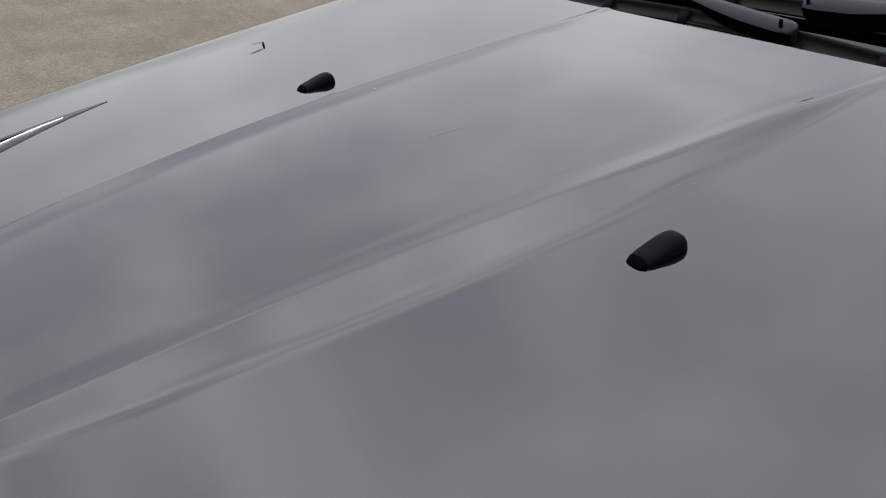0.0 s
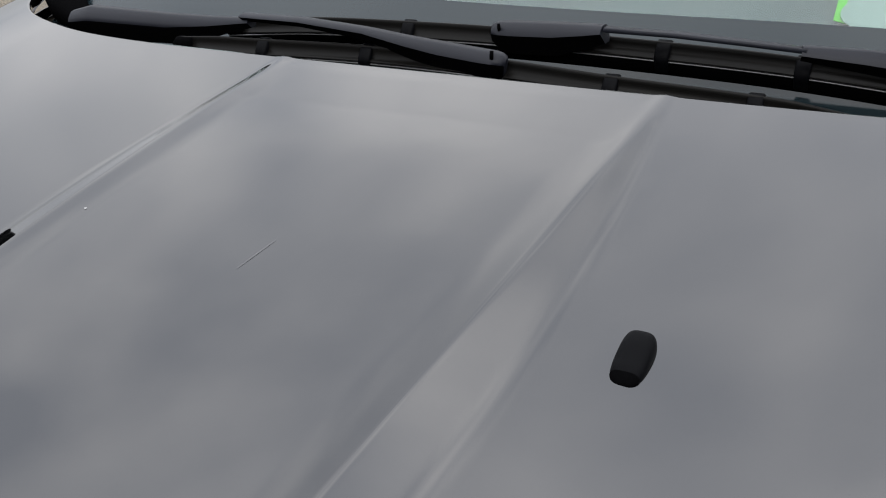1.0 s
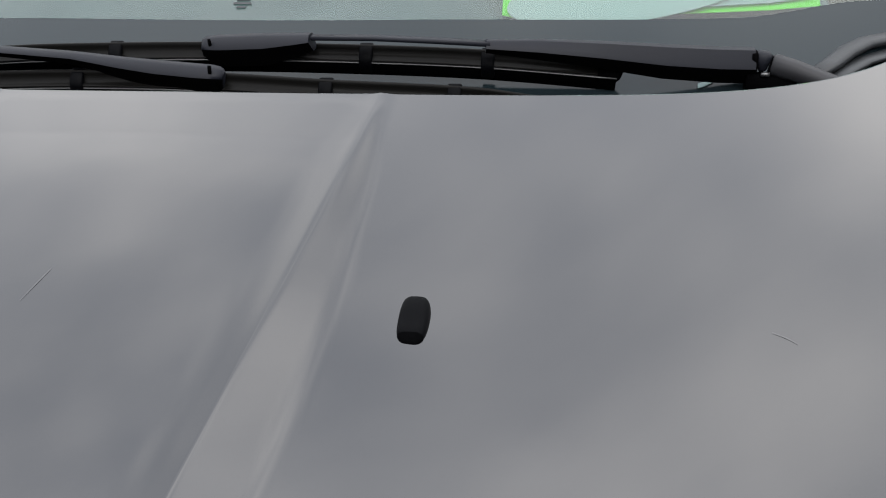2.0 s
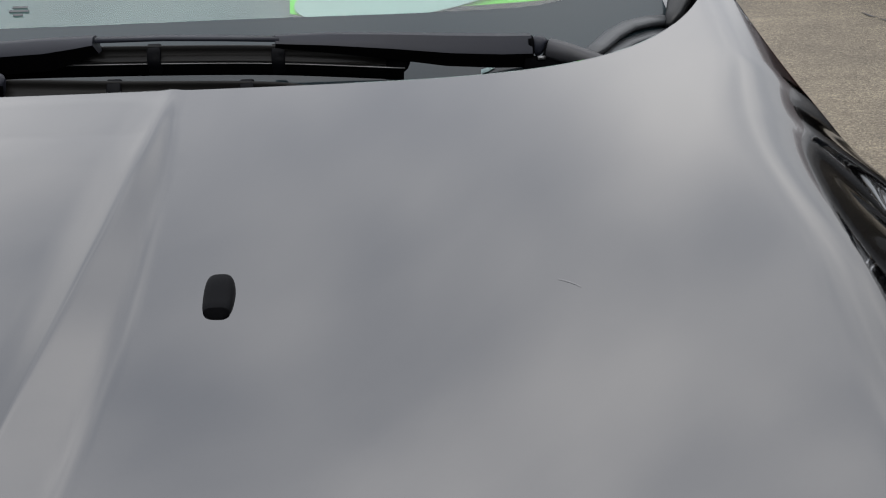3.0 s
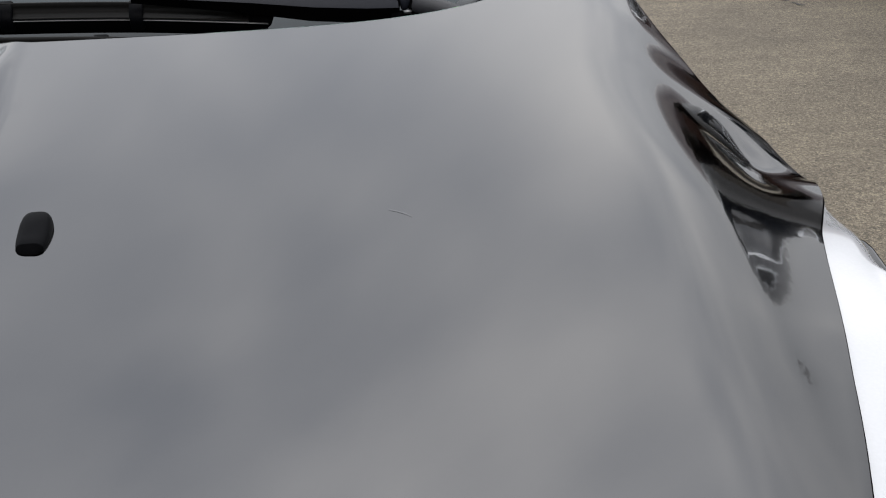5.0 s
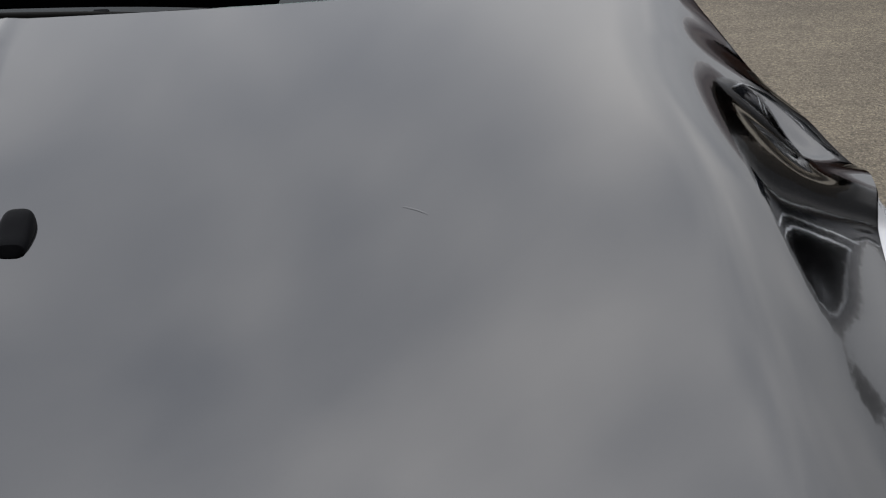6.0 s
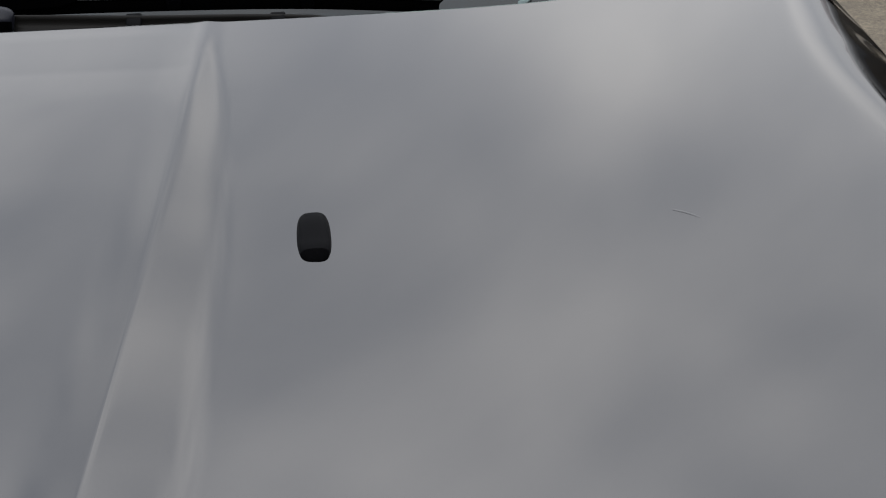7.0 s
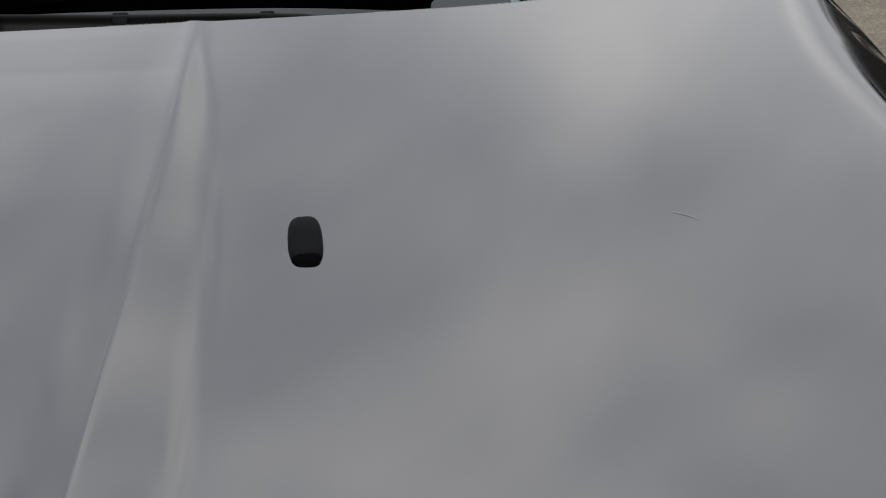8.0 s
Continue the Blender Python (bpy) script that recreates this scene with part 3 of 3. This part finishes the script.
# black plug painting the dark of the slot
part("hole_shade", tube(lift([(0.004, 0.4065, 0.053), (0.0075, 0.4065, 0.0528)]), [(0.003, 0.010)] * 2, n=6), RUBBER_AND_SHADE, wiper_l)
blade(wiper_l, [(-0.423, 0.412, 0.0330), (-0.298, 0.421, 0.0335), (-0.155, 0.424, 0.0365), (0.0, 0.425, 0.0345), (0.131, 0.426, 0.0275), (0.271, 0.431, 0.0205), (0.368, 0.436, 0.0110)],
      (-0.298, -0.156, 0.130, 0.272), 0.8)

wiper_r = part("wiper", arm(lift([(0.303, 0.470, 0.063), (0.360, 0.477, 0.058), (0.430, 0.487, 0.0495), (0.500, 0.497, 0.0395), (0.560, 0.508, 0.033), (0.598, 0.517, 0.030)]),
                            [(0.018, 0.014), (0.021, 0.022), (0.024, 0.030), (0.027, 0.038), (0.028, 0.040), (0.028, 0.040)]), WIPER_PLASTIC, car, "satin black wiper arm with long blade", under=RUBBER_AND_SHADE)
part("rod", tube(lift([(0.308, 0.470, 0.066), (0.250, 0.470, 0.069), (0.180, 0.471, 0.0715), (0.106, 0.472, 0.0715)]), [(0.013, 0.0055)] * 4, power=4), WIPER_PLASTIC, wiper_r)
part("blade_holder", arm(lift([(-0.0272, 0.4805, 0.0530), (-0.0255, 0.4804, 0.0530), (-0.021, 0.480, 0.0532), (-0.013, 0.4797, 0.0533), (0.0, 0.479, 0.0533), (0.050, 0.476, 0.0560), (0.085, 0.474, 0.0620), (0.105, 0.473, 0.0660)]),
                         [(0.009, 0.022), (0.0165, 0.028), (0.0235, 0.032), (0.027, 0.034), (0.028, 0.036), (0.028, 0.036), (0.026, 0.026), (0.024, 0.019)], 0.15), WIPER_PLASTIC, wiper_r, under=RUBBER_AND_SHADE)
# slot's darkness again painted as a black plug
part("hole_shade", tube(lift([(-0.0155, 0.4685, 0.0655), (-0.0125, 0.4685, 0.0658)]), [(0.003, 0.009)] * 2, n=6), RUBBER_AND_SHADE, wiper_r)
part("hinge", tube(lift([(0.6025, 0.5165, 0.0345), (0.606, 0.5165, 0.0355), (0.613, 0.5155, 0.0350), (0.617, 0.5140, 0.0335)]), [(0.016, 0.020), (0.019, 0.024), (0.019, 0.023), (0.014, 0.018)], power=3.2), WIPER_PLASTIC, wiper_r, "black hinge knuckle")
# solid black slices paint the shade in the gaps beside the knuckle
part("hinge_gap_shade", tube(lift([(0.5965, 0.518, 0.031), (0.6030, 0.518, 0.031)]), [(0.024, 0.031)] * 2, power=4), RUBBER_AND_SHADE, wiper_r, "black filler painting the shade of the hinge gap")
part("hinge_gap_shade", tube(lift([(0.6165, 0.516, 0.028), (0.6200, 0.515, 0.027)]), [(0.024, 0.027)] * 2, power=3), RUBBER_AND_SHADE, wiper_r, "black filler painting the shade of the hinge gap")
part("hinge_pin", tube(lift([(0.607, 0.503, 0.024), (0.616, 0.503, 0.024)]), [(0.005, 0.005)] * 2, n=8), CHROME_DULL, wiper_r, "small steel hinge pin")
# black body added for the shadow below the hinge
part("hinge_shade", tube(lift([(0.592, 0.512, 0.010), (0.625, 0.511, 0.008), (0.660, 0.500, 0.000)]), [(0.022, 0.030), (0.022, 0.030), (0.020, 0.020)]), RUBBER_AND_SHADE, wiper_r)
part("pivot_arm", tube(lift([(0.619, 0.5145, 0.0330), (0.621, 0.514, 0.0325), (0.645, 0.506, 0.027), (0.675, 0.494, 0.018), (0.730, 0.472, 0.002)]), [(0.018, 0.018), (0.024, 0.024), (0.024, 0.023), (0.024, 0.022), (0.024, 0.022)], power=2.6), PIVOT, wiper_r)
blade(wiper_r, [(-0.385, 0.470, 0.0400), (-0.260, 0.474, 0.0500), (-0.131, 0.478, 0.0530), (0.0, 0.487, 0.0520), (0.163, 0.495, 0.0475), (0.303, 0.497, 0.0420), (0.449, 0.500, 0.0300)],
      (-0.131, 0.163, 0.303), 0.95)

# ---- things on and behind the windscreen
def on_glass(x, v, off):
    """Place on the pane, v metres along from its foot, off metres behind it."""
    y = v + 0.12 * x * x
    return (x, y + off * 0.45, glass_z(x, y) - off)


def glass_patch(outline, off):
    bm = bmesh.new()
    vs = [bm.verts.new(on_glass(x, v, off)) for x, v in outline]
    low = [bm.verts.new(on_glass(x, v, off + 0.0006)) for x, v in outline]
    bm.faces.new(vs)
    bm.faces.new(low[::-1])
    for i in range(len(vs)):
        j = (i + 1) % len(vs)
        bm.faces.new((vs[i], low[i], low[j], vs[j]))
    bmesh.ops.recalc_face_normals(bm, faces=bm.faces)
    return bm


sign_card = part("green_card", glass_patch([(0.306, 0.74), (0.309, 0.611), (0.326, 0.605), (0.350, 0.604), (0.450, 0.606), (0.550, 0.607), (0.640, 0.608), (0.700, 0.612), (0.705, 0.74)], 0.010),
                 GREEN, None, smooth=False)
tagged(sign_card, "bright green card lying behind the car's windscreen", "card")
sheet_paper = part("paper_sheet", glass_patch([(0.316, 0.738), (0.319, 0.621), (0.345, 0.610), (0.395, 0.606), (0.640, 0.616), (0.690, 0.622), (0.695, 0.738)], 0.0065), PAPER, None, smooth=False)
tagged(sheet_paper, "pale paper sheet on the green card behind the windscreen", "paper")
oval_paper = part("paper_sheet", glass_patch([(0.480 + 0.165 * math.cos(a * math.pi / 24), 0.646 + 0.056 * math.sin(a * math.pi / 24) + 0.030 * math.cos(a * math.pi / 24)) for a in range(48)], 0.004), PAPER, None, smooth=False)
tagged(oval_paper, "pale oval paper over the green card behind the windscreen", "paper")
for i, (w, v) in enumerate(((0.018, 0.6255), (0.024, 0.6190), (0.012, 0.6125))):
    part("glass_mark", glass_patch([(-0.022 - w / 2, v), (-0.022 + w / 2, v), (-0.022 + w / 2, v + 0.0035), (-0.022 - w / 2, v + 0.0035)], -0.0015), GREY_TRIM, windscreen, smooth=False)
part("teal_patch", glass_patch([(0.5405, 0.4768), (0.5480, 0.4790), (0.5590, 0.4852), (0.5510, 0.4866), (0.5410, 0.4834)], -0.0015), TEAL_PATCH, windscreen, "pale teal patch on the black band", smooth=False)
part("frit_corner", tube([on_glass(x, v, -0.004) for x, v in ((0.672, 0.487), (0.694, 0.502), (0.715, 0.520), (0.739, 0.533), (0.765, 0.538), (0.790, 0.538))], [(0.020, 0.010), (0.024, 0.012), (0.026, 0.012), (0.027, 0.012), (0.027, 0.012), (0.026, 0.012)]),
     GREY_TRIM, windscreen, "dark grey curved trim at the screen's corner")
part("frit_lip", tube([on_glass(x, v, -0.002) for x, v in ((0.690, 0.478), (0.712, 0.494), (0.735, 0.508), (0.765, 0.517), (0.795, 0.520))], [(0.016, 0.006), (0.022, 0.008), (0.024, 0.008), (0.024, 0.008), (0.024, 0.008)]),
     GREY_TRIM, windscreen, "lower lip of the corner trim")
dash_rows = []
for j in range(13):
    y = lerp(0.575, 1.25, j / 12)
    dash_rows.append([(x, y + 0.12 * x * x, min(HOOD_Z + (y - 0.47) * GLASS_TAN - 0.022, HOOD_Z + 0.055 + 0.012 * math.sin(y * 9))) for x in [lerp(-0.72, 0.72, i / 24) for i in range(25)]])
part("dashboard", sheet(dash_rows), DASH, car, "grey dashboard top seen through the glass")

# pillars
PILLAR = plain("pillar_black", (0.006, 0.0065, 0.007), 0.4, spec=0.25)
for s in (1, -1):
    part("pillar_trim", tube([(s * 0.790, 0.594, HOOD_Z + 0.034), (s * 0.800, 0.608, HOOD_Z + 0.042), (s * 0.818, 0.645, HOOD_Z + 0.058), (s * 0.830, 0.70, HOOD_Z + 0.082), (s * 0.832, 0.78, HOOD_Z + 0.120), (s * 0.81, 0.95, HOOD_Z + 0.20), (s * 0.75, 1.30, HOOD_Z + 0.38), (s * 0.68, 1.58, HOOD_Z + 0.52)],
                             [(0.010, 0.010), (0.022, 0.020), (0.032, 0.028), (0.038, 0.032), (0.042, 0.036), (0.055, 0.045), (0.07, 0.05), (0.07, 0.05)]), PILLAR, car, "black trim at the foot of the windscreen pillar")

# black blocks at the ends of the cowl, where the bonnet's corners meet the pillars
part("cowl_end", tube([(-0.700, 0.520, HOOD_Z + 0.004), (-0.722, 0.535, HOOD_Z + 0.012), (-0.765, 0.555, HOOD_Z + 0.022), (-0.805, 0.585, HOOD_Z + 0.034), (-0.835, 0.620, HOOD_Z + 0.050), (-0.850, 0.68, HOOD_Z + 0.075)],
                      [(0.020, 0.016), (0.044, 0.030), (0.056, 0.040), (0.060, 0.044), (0.060, 0.046), (0.05, 0.04)]), RUBBER_AND_SHADE, car, "black block at the cowl's end")
# added to cover a gap beside the pillar in the camera's view
part("cowl_end", tube([(0.822, 0.630, HOOD_Z + 0.040), (0.845, 0.660, HOOD_Z + 0.052), (0.872, 0.71, HOOD_Z + 0.070), (0.885, 0.80, HOOD_Z + 0.100)],
                      [(0.020, 0.020), (0.044, 0.034), (0.056, 0.044), (0.06, 0.05)]), RUBBER_AND_SHADE, car, "black block at the cowl's end")


def body_loft(stations):
    """Skin of a car body. Stations: y, half width, sill, belt, top, half width of the roof."""
    rows = []
    for y, hw, sill, belt, top, rw in stations:
        half = [(hw - 0.06, sill), (hw - 0.01, sill + 0.06), (hw, lerp(sill, belt, 0.45)), (hw - 0.008, lerp(sill, belt, 0.75)), (hw - 0.02, belt - 0.03), (hw - 0.045, belt),
                (lerp(hw - 0.045, rw, 0.55), lerp(belt, top, 0.6)), (rw, top - 0.05), (rw - 0.06, top - 0.012), (rw * 0.5, top), (0, top + 0.006)]
        rows.append([(x, y, z) for x, z in half] + [(-x, y, z) for x, z in half[-2::-1]])
    return rows


def wheel(parent, x, y, r, s, rim_mat):
    n = 32
    prof = [(-0.10, r * 0.66), (-0.105, r * 0.80), (-0.085, r * 0.97), (-0.04, r), (0.04, r), (0.085, r * 0.97), (0.105, r * 0.80), (0.10, r * 0.66)]
    rows = []
    for i in range(n):
        a = 2 * math.pi * i / n
        rows.append([(x + px, y + pr * math.cos(a), r + pr * math.sin(a)) for px, pr in prof])
    rows.append(rows[0])
    hub = part("wheel", tube([(x - 0.02 * s, y, r), (x + 0.07 * s, y, r), (x + 0.085 * s, y, r)], [(0.16, 0.16), (0.15, 0.15), (0.10, 0.10)], power=2, n=20), rim_mat, parent)
    part("tyre", sheet(rows), TYRE, hub, "black rubber tyre")
    ringrows = []
    for i in range(n + 1):
        a = 2 * math.pi * i / n
        ringrows.append([(x + px * s, y + pr * math.cos(a), r + pr * math.sin(a)) for px, pr in ((-0.09, r * 0.62), (0.085, r * 0.60), (0.10, r * 0.66), (0.09, r * 0.69))])
    part("rim", sheet(ringrows), rim_mat, hub)
    for k in range(5):
        a = 2 * math.pi * k / 5 + 0.3
        p0 = (x + 0.075 * s, y + 0.05 * math.cos(a), r + 0.05 * math.sin(a))
        p1 = (x + 0.088 * s, y + r * 0.63 * math.cos(a), r + r * 0.63 * math.sin(a))
        part("spoke", tube([p0, p1], [(0.05, 0.025), (0.035, 0.02)], up=(1, 0, 0), n=8), rim_mat, hub)


def side_panel(points, off, s):
    """Flat-edged pane on a car's flank from (x, y, z) corners, thickened inwards."""
    bm = bmesh.new()
    a = [bm.verts.new((x + s * off, y, z)) for x, y, z in points]
    b = [bm.verts.new((x + s * (off - 0.008), y, z)) for x, y, z in points]
    bm.faces.new(a)
    bm.faces.new(b[::-1])
    for i in range(len(a)):
        j = (i + 1) % len(a)
        bm.faces.new((a[i], b[i], b[j], a[j]))
    bmesh.ops.recalc_face_normals(bm, faces=bm.faces)
    return bm


# cabin, tail and nose of the dark car
Z = HOOD_Z
part("cabin", sheet(body_loft([(1.15, 0.925, 0.28, 1.12, 1.20, 0.72), (1.6, 0.93, 0.27, 1.13, 1.56, 0.60), (2.2, 0.93, 0.27, 1.14, 1.63, 0.62), (3.0, 0.93, 0.27, 1.15, 1.62, 0.61), (3.6, 0.92, 0.28, 1.16, 1.53, 0.58), (3.9, 0.90, 0.32, 1.12, 1.30, 0.55), (4.0, 0.86, 0.40, 1.0, 1.05, 0.55)])),
     PAINT, car)
nose = []
for i in range(25):
    a = lerp(-1, 1, i / 24)
    x = a * 0.80
    yf = FRONT_Y - 0.02 - 0.06 * (1 - a * a) + 0.10 * a**6
    zt = hood_z(min(abs(x), 0.66), FRONT_Y) - 0.01
    nose.append([(x * 0.83, FRONT_Y - 0.002, zt), (x, yf - 0.03, zt - 0.05), (x * 1.06, yf - 0.07, 0.72), (x * 1.10, yf - 0.08, 0.50), (x * 1.08, yf - 0.03, 0.28)])
part("bumper", sheet(nose), PAINT, car)
for s in (1, -1):
    for y in (0.10, 2.85):
        wheel(car, s * 0.80, y, 0.33, s, ALLOY)
    corner = []
    for i in range(13):
        y = lerp(-0.02, -0.66, i / 12)
        w = 0.93 - 0.13 * ease(0.0, 1.0, i / 12)
        corner.append([(s * (w - 0.004), y, Z - 0.17 + RISE * y), (s * w, y, 0.70), (s * w, y, 0.50), (s * (w - 0.02), y, 0.28)])
    part("bumper_corner", sheet(corner), PAINT, car)
    part("side_window", side_panel([(s * 0.865, 1.25, 1.155), (s * 0.875, 3.3, 1.19), (s * 0.685, 3.2, 1.52), (s * 0.675, 1.75, 1.51)], 0.012, s), DARK_GLASS, car, "dark side glass")

# ---------------------------------------------------------------- cars parked in the next row
def tall_car(label, at, paint, turn=0.0):
    other = thing("tall_car", label, "car", at)
    other.rotation_euler[2] = turn
    other["group"] = "cars parked in the next row"
    stations = [(-2.38, 0.74, 0.42, 0.72, 0.79, 0.63), (-2.27, 0.84, 0.31, 0.90, 0.99, 0.71), (-1.73, 0.92, 0.29, 1.04, 1.12, 0.78), (-1.13, 0.93, 0.29, 1.11, 1.21, 0.80), (-0.81, 0.93, 0.29, 1.13, 1.36, 0.78), (-0.16, 0.93, 0.29, 1.14, 1.71, 0.65), (0.54, 0.93, 0.29, 1.15, 1.77, 0.65), (1.30, 0.93, 0.29, 1.16, 1.74, 0.64), (1.89, 0.92, 0.31, 1.17, 1.59, 0.63), (2.27, 0.90, 0.36, 1.16, 1.31, 0.65), (2.43, 0.82, 0.48, 1.07, 1.14, 0.65)]
    part("body", sheet(body_loft(stations)), paint, other)
    for s in (1, -1):
        for y in (-1.45, 1.42):
            wheel(other, s * 0.83, y, 0.36, s, ALLOY)
        for y0, y1, t0, t1 in ((-0.76, 0.30, -0.05, 0.28), (0.38, 1.16, 0.38, 1.12), (1.24, 1.85, 1.20, 1.55)):
            quad = [(s * 0.885, y0, 1.18), (s * 0.885, y1, 1.19), (s * 0.745, t1, 1.62 - 0.08 * max(0, t1 - 1)), (s * 0.745, t0, 1.615)]
            rear = y0 > 1.0
            pane = part("side_window", side_panel(quad, 0.012, s), DARK_GLASS if rear else MIRROR_GLASS, other, "dark rear side glass" if rear else "side glass mirroring the pale sky")
            loop = [Vector((x + s * 0.018, y, z)) for x, y, z in quad]
            loop.append(loop[0])
            for a, b in zip(loop, loop[1:]):
                part("trim_strip", tube([a, b], [(0.016, 0.016)] * 2, n=6), CHROME, pane, "chrome window trim")
        part("sill_strip", tube([(s * 0.905, -1.0, 0.40), (s * 0.905, 1.0, 0.40)], [(0.03, 0.05)] * 2), GLOSS_BLACK, other)
        part("door_handle", tube([(s * 0.915, 0.05, 1.02), (s * 0.94, 0.09, 1.025), (s * 0.94, 0.2, 1.028), (s * 0.915, 0.24, 1.028)], [(0.02, 0.025)] * 4), CHROME, other)



tall_car("tall black car with chrome window trim, parked across the bay", (4.60, 1.70, 0), BLACK_PAINT)
# never in view: added and turned to darken the flank's rear reflection
tall_car("tall dark maroon car with chrome trim, added unseen behind the black one", (4.70, 7.05, 0), MAROON_PAINT, math.pi)

# ---------------------------------------------------------------- small marks on the bonnet
def mark(x0, y0, x1, y1, w, mat, bend=0.0, name="scratch"):
    """A fine mark lying on the paint."""
    n = 6
    d = Vector((x1 - x0, y1 - y0))
    nrm = Vector((-d.y, d.x)).normalized()
    bm = bmesh.new()
    prev = None
    for i in range(n + 1):
        t = i / n
        c = Vector((x0, y0)) + d * t + nrm * bend * math.sin(math.pi * t)
        k = w * (0.35 + 0.65 * math.sin(math.pi * min(1, 0.1 + 0.85 * t)))
        a, b = c + nrm * k / 2, c - nrm * k / 2
        pair = [bm.verts.new((a.x, a.y, hood_z(a.x, a.y) + 0.0006)), bm.verts.new((b.x, b.y, hood_z(b.x, b.y) + 0.0006))]
        if prev:
            bm.faces.new((prev[0], prev[1], pair[1], pair[0]))
        prev = pair
    return part(name, bm, mat, hood)


mark(0.543, 0.002, 0.559, -0.0085, 0.0005, SCRATCH, 0.001)
mark(0.0165, 0.008, 0.0118, -0.033, 0.0005, SCRATCH)
mark(-0.1724, 0.0035, -0.1708, 0.0045, 0.0010, SPECK, name="speck")


# far headlight's tip and a black bracket mark, on the bonnet's other side to fit the camera's view
def wedge(name, pts, mat, lift_by, label=""):
    """Thin plate on the paint: (x, y, half width) along its middle."""
    top = []
    for x, y, w in pts:
        top.append([(x - w, y, hood_z(x - w, y) + lift_by), (x + w, y, hood_z(x + w, y) + lift_by)])
    rows = [[(a[0], a[1], a[2] - 0.003), a, b, (b[0], b[1], b[2] - 0.003)] for a, b in top]
    return part(name, sheet(rows), mat, hood, label)


wedge("headlight_tip", [(-0.5352, -0.2057, 0.0004), (-0.5280, -0.2500, 0.009), (-0.5180, -0.2900, 0.017), (-0.5050, -0.3300, 0.026), (-0.4900, -0.3700, 0.035), (-0.4600, -0.4300, 0.05)], SMOKED, 0.0008, "smoked pointed tip of a headlight")
wedge("chrome_edge", [(-0.5260, -0.2640, 0.0005), (-0.5225, -0.2900, 0.003), (-0.5140, -0.3300, 0.0055), (-0.5015, -0.3700, 0.0075), (-0.4760, -0.4300, 0.010)], CHROME, 0.0014, "chrome edge strip")
wedge("dark_core", [(-0.5180, -0.3120, 0.0005), (-0.5110, -0.3400, 0.004), (-0.5000, -0.3700, 0.0065), (-0.4740, -0.4300, 0.009)], RUBBER_AND_SHADE, 0.0020)
for (xa, ya), (xb, yb), w in (((-0.5411, -0.0069), (-0.5474, 0.0162), 0.0030), ((-0.5474, 0.0162), (-0.5869, 0.0284), 0.0032), ((-0.5869, 0.0284), (-0.5949, 0.0142), 0.0018)):
    mark(xa, ya, xb, yb, w, RUBBER_AND_SHADE, name="bracket_mark")
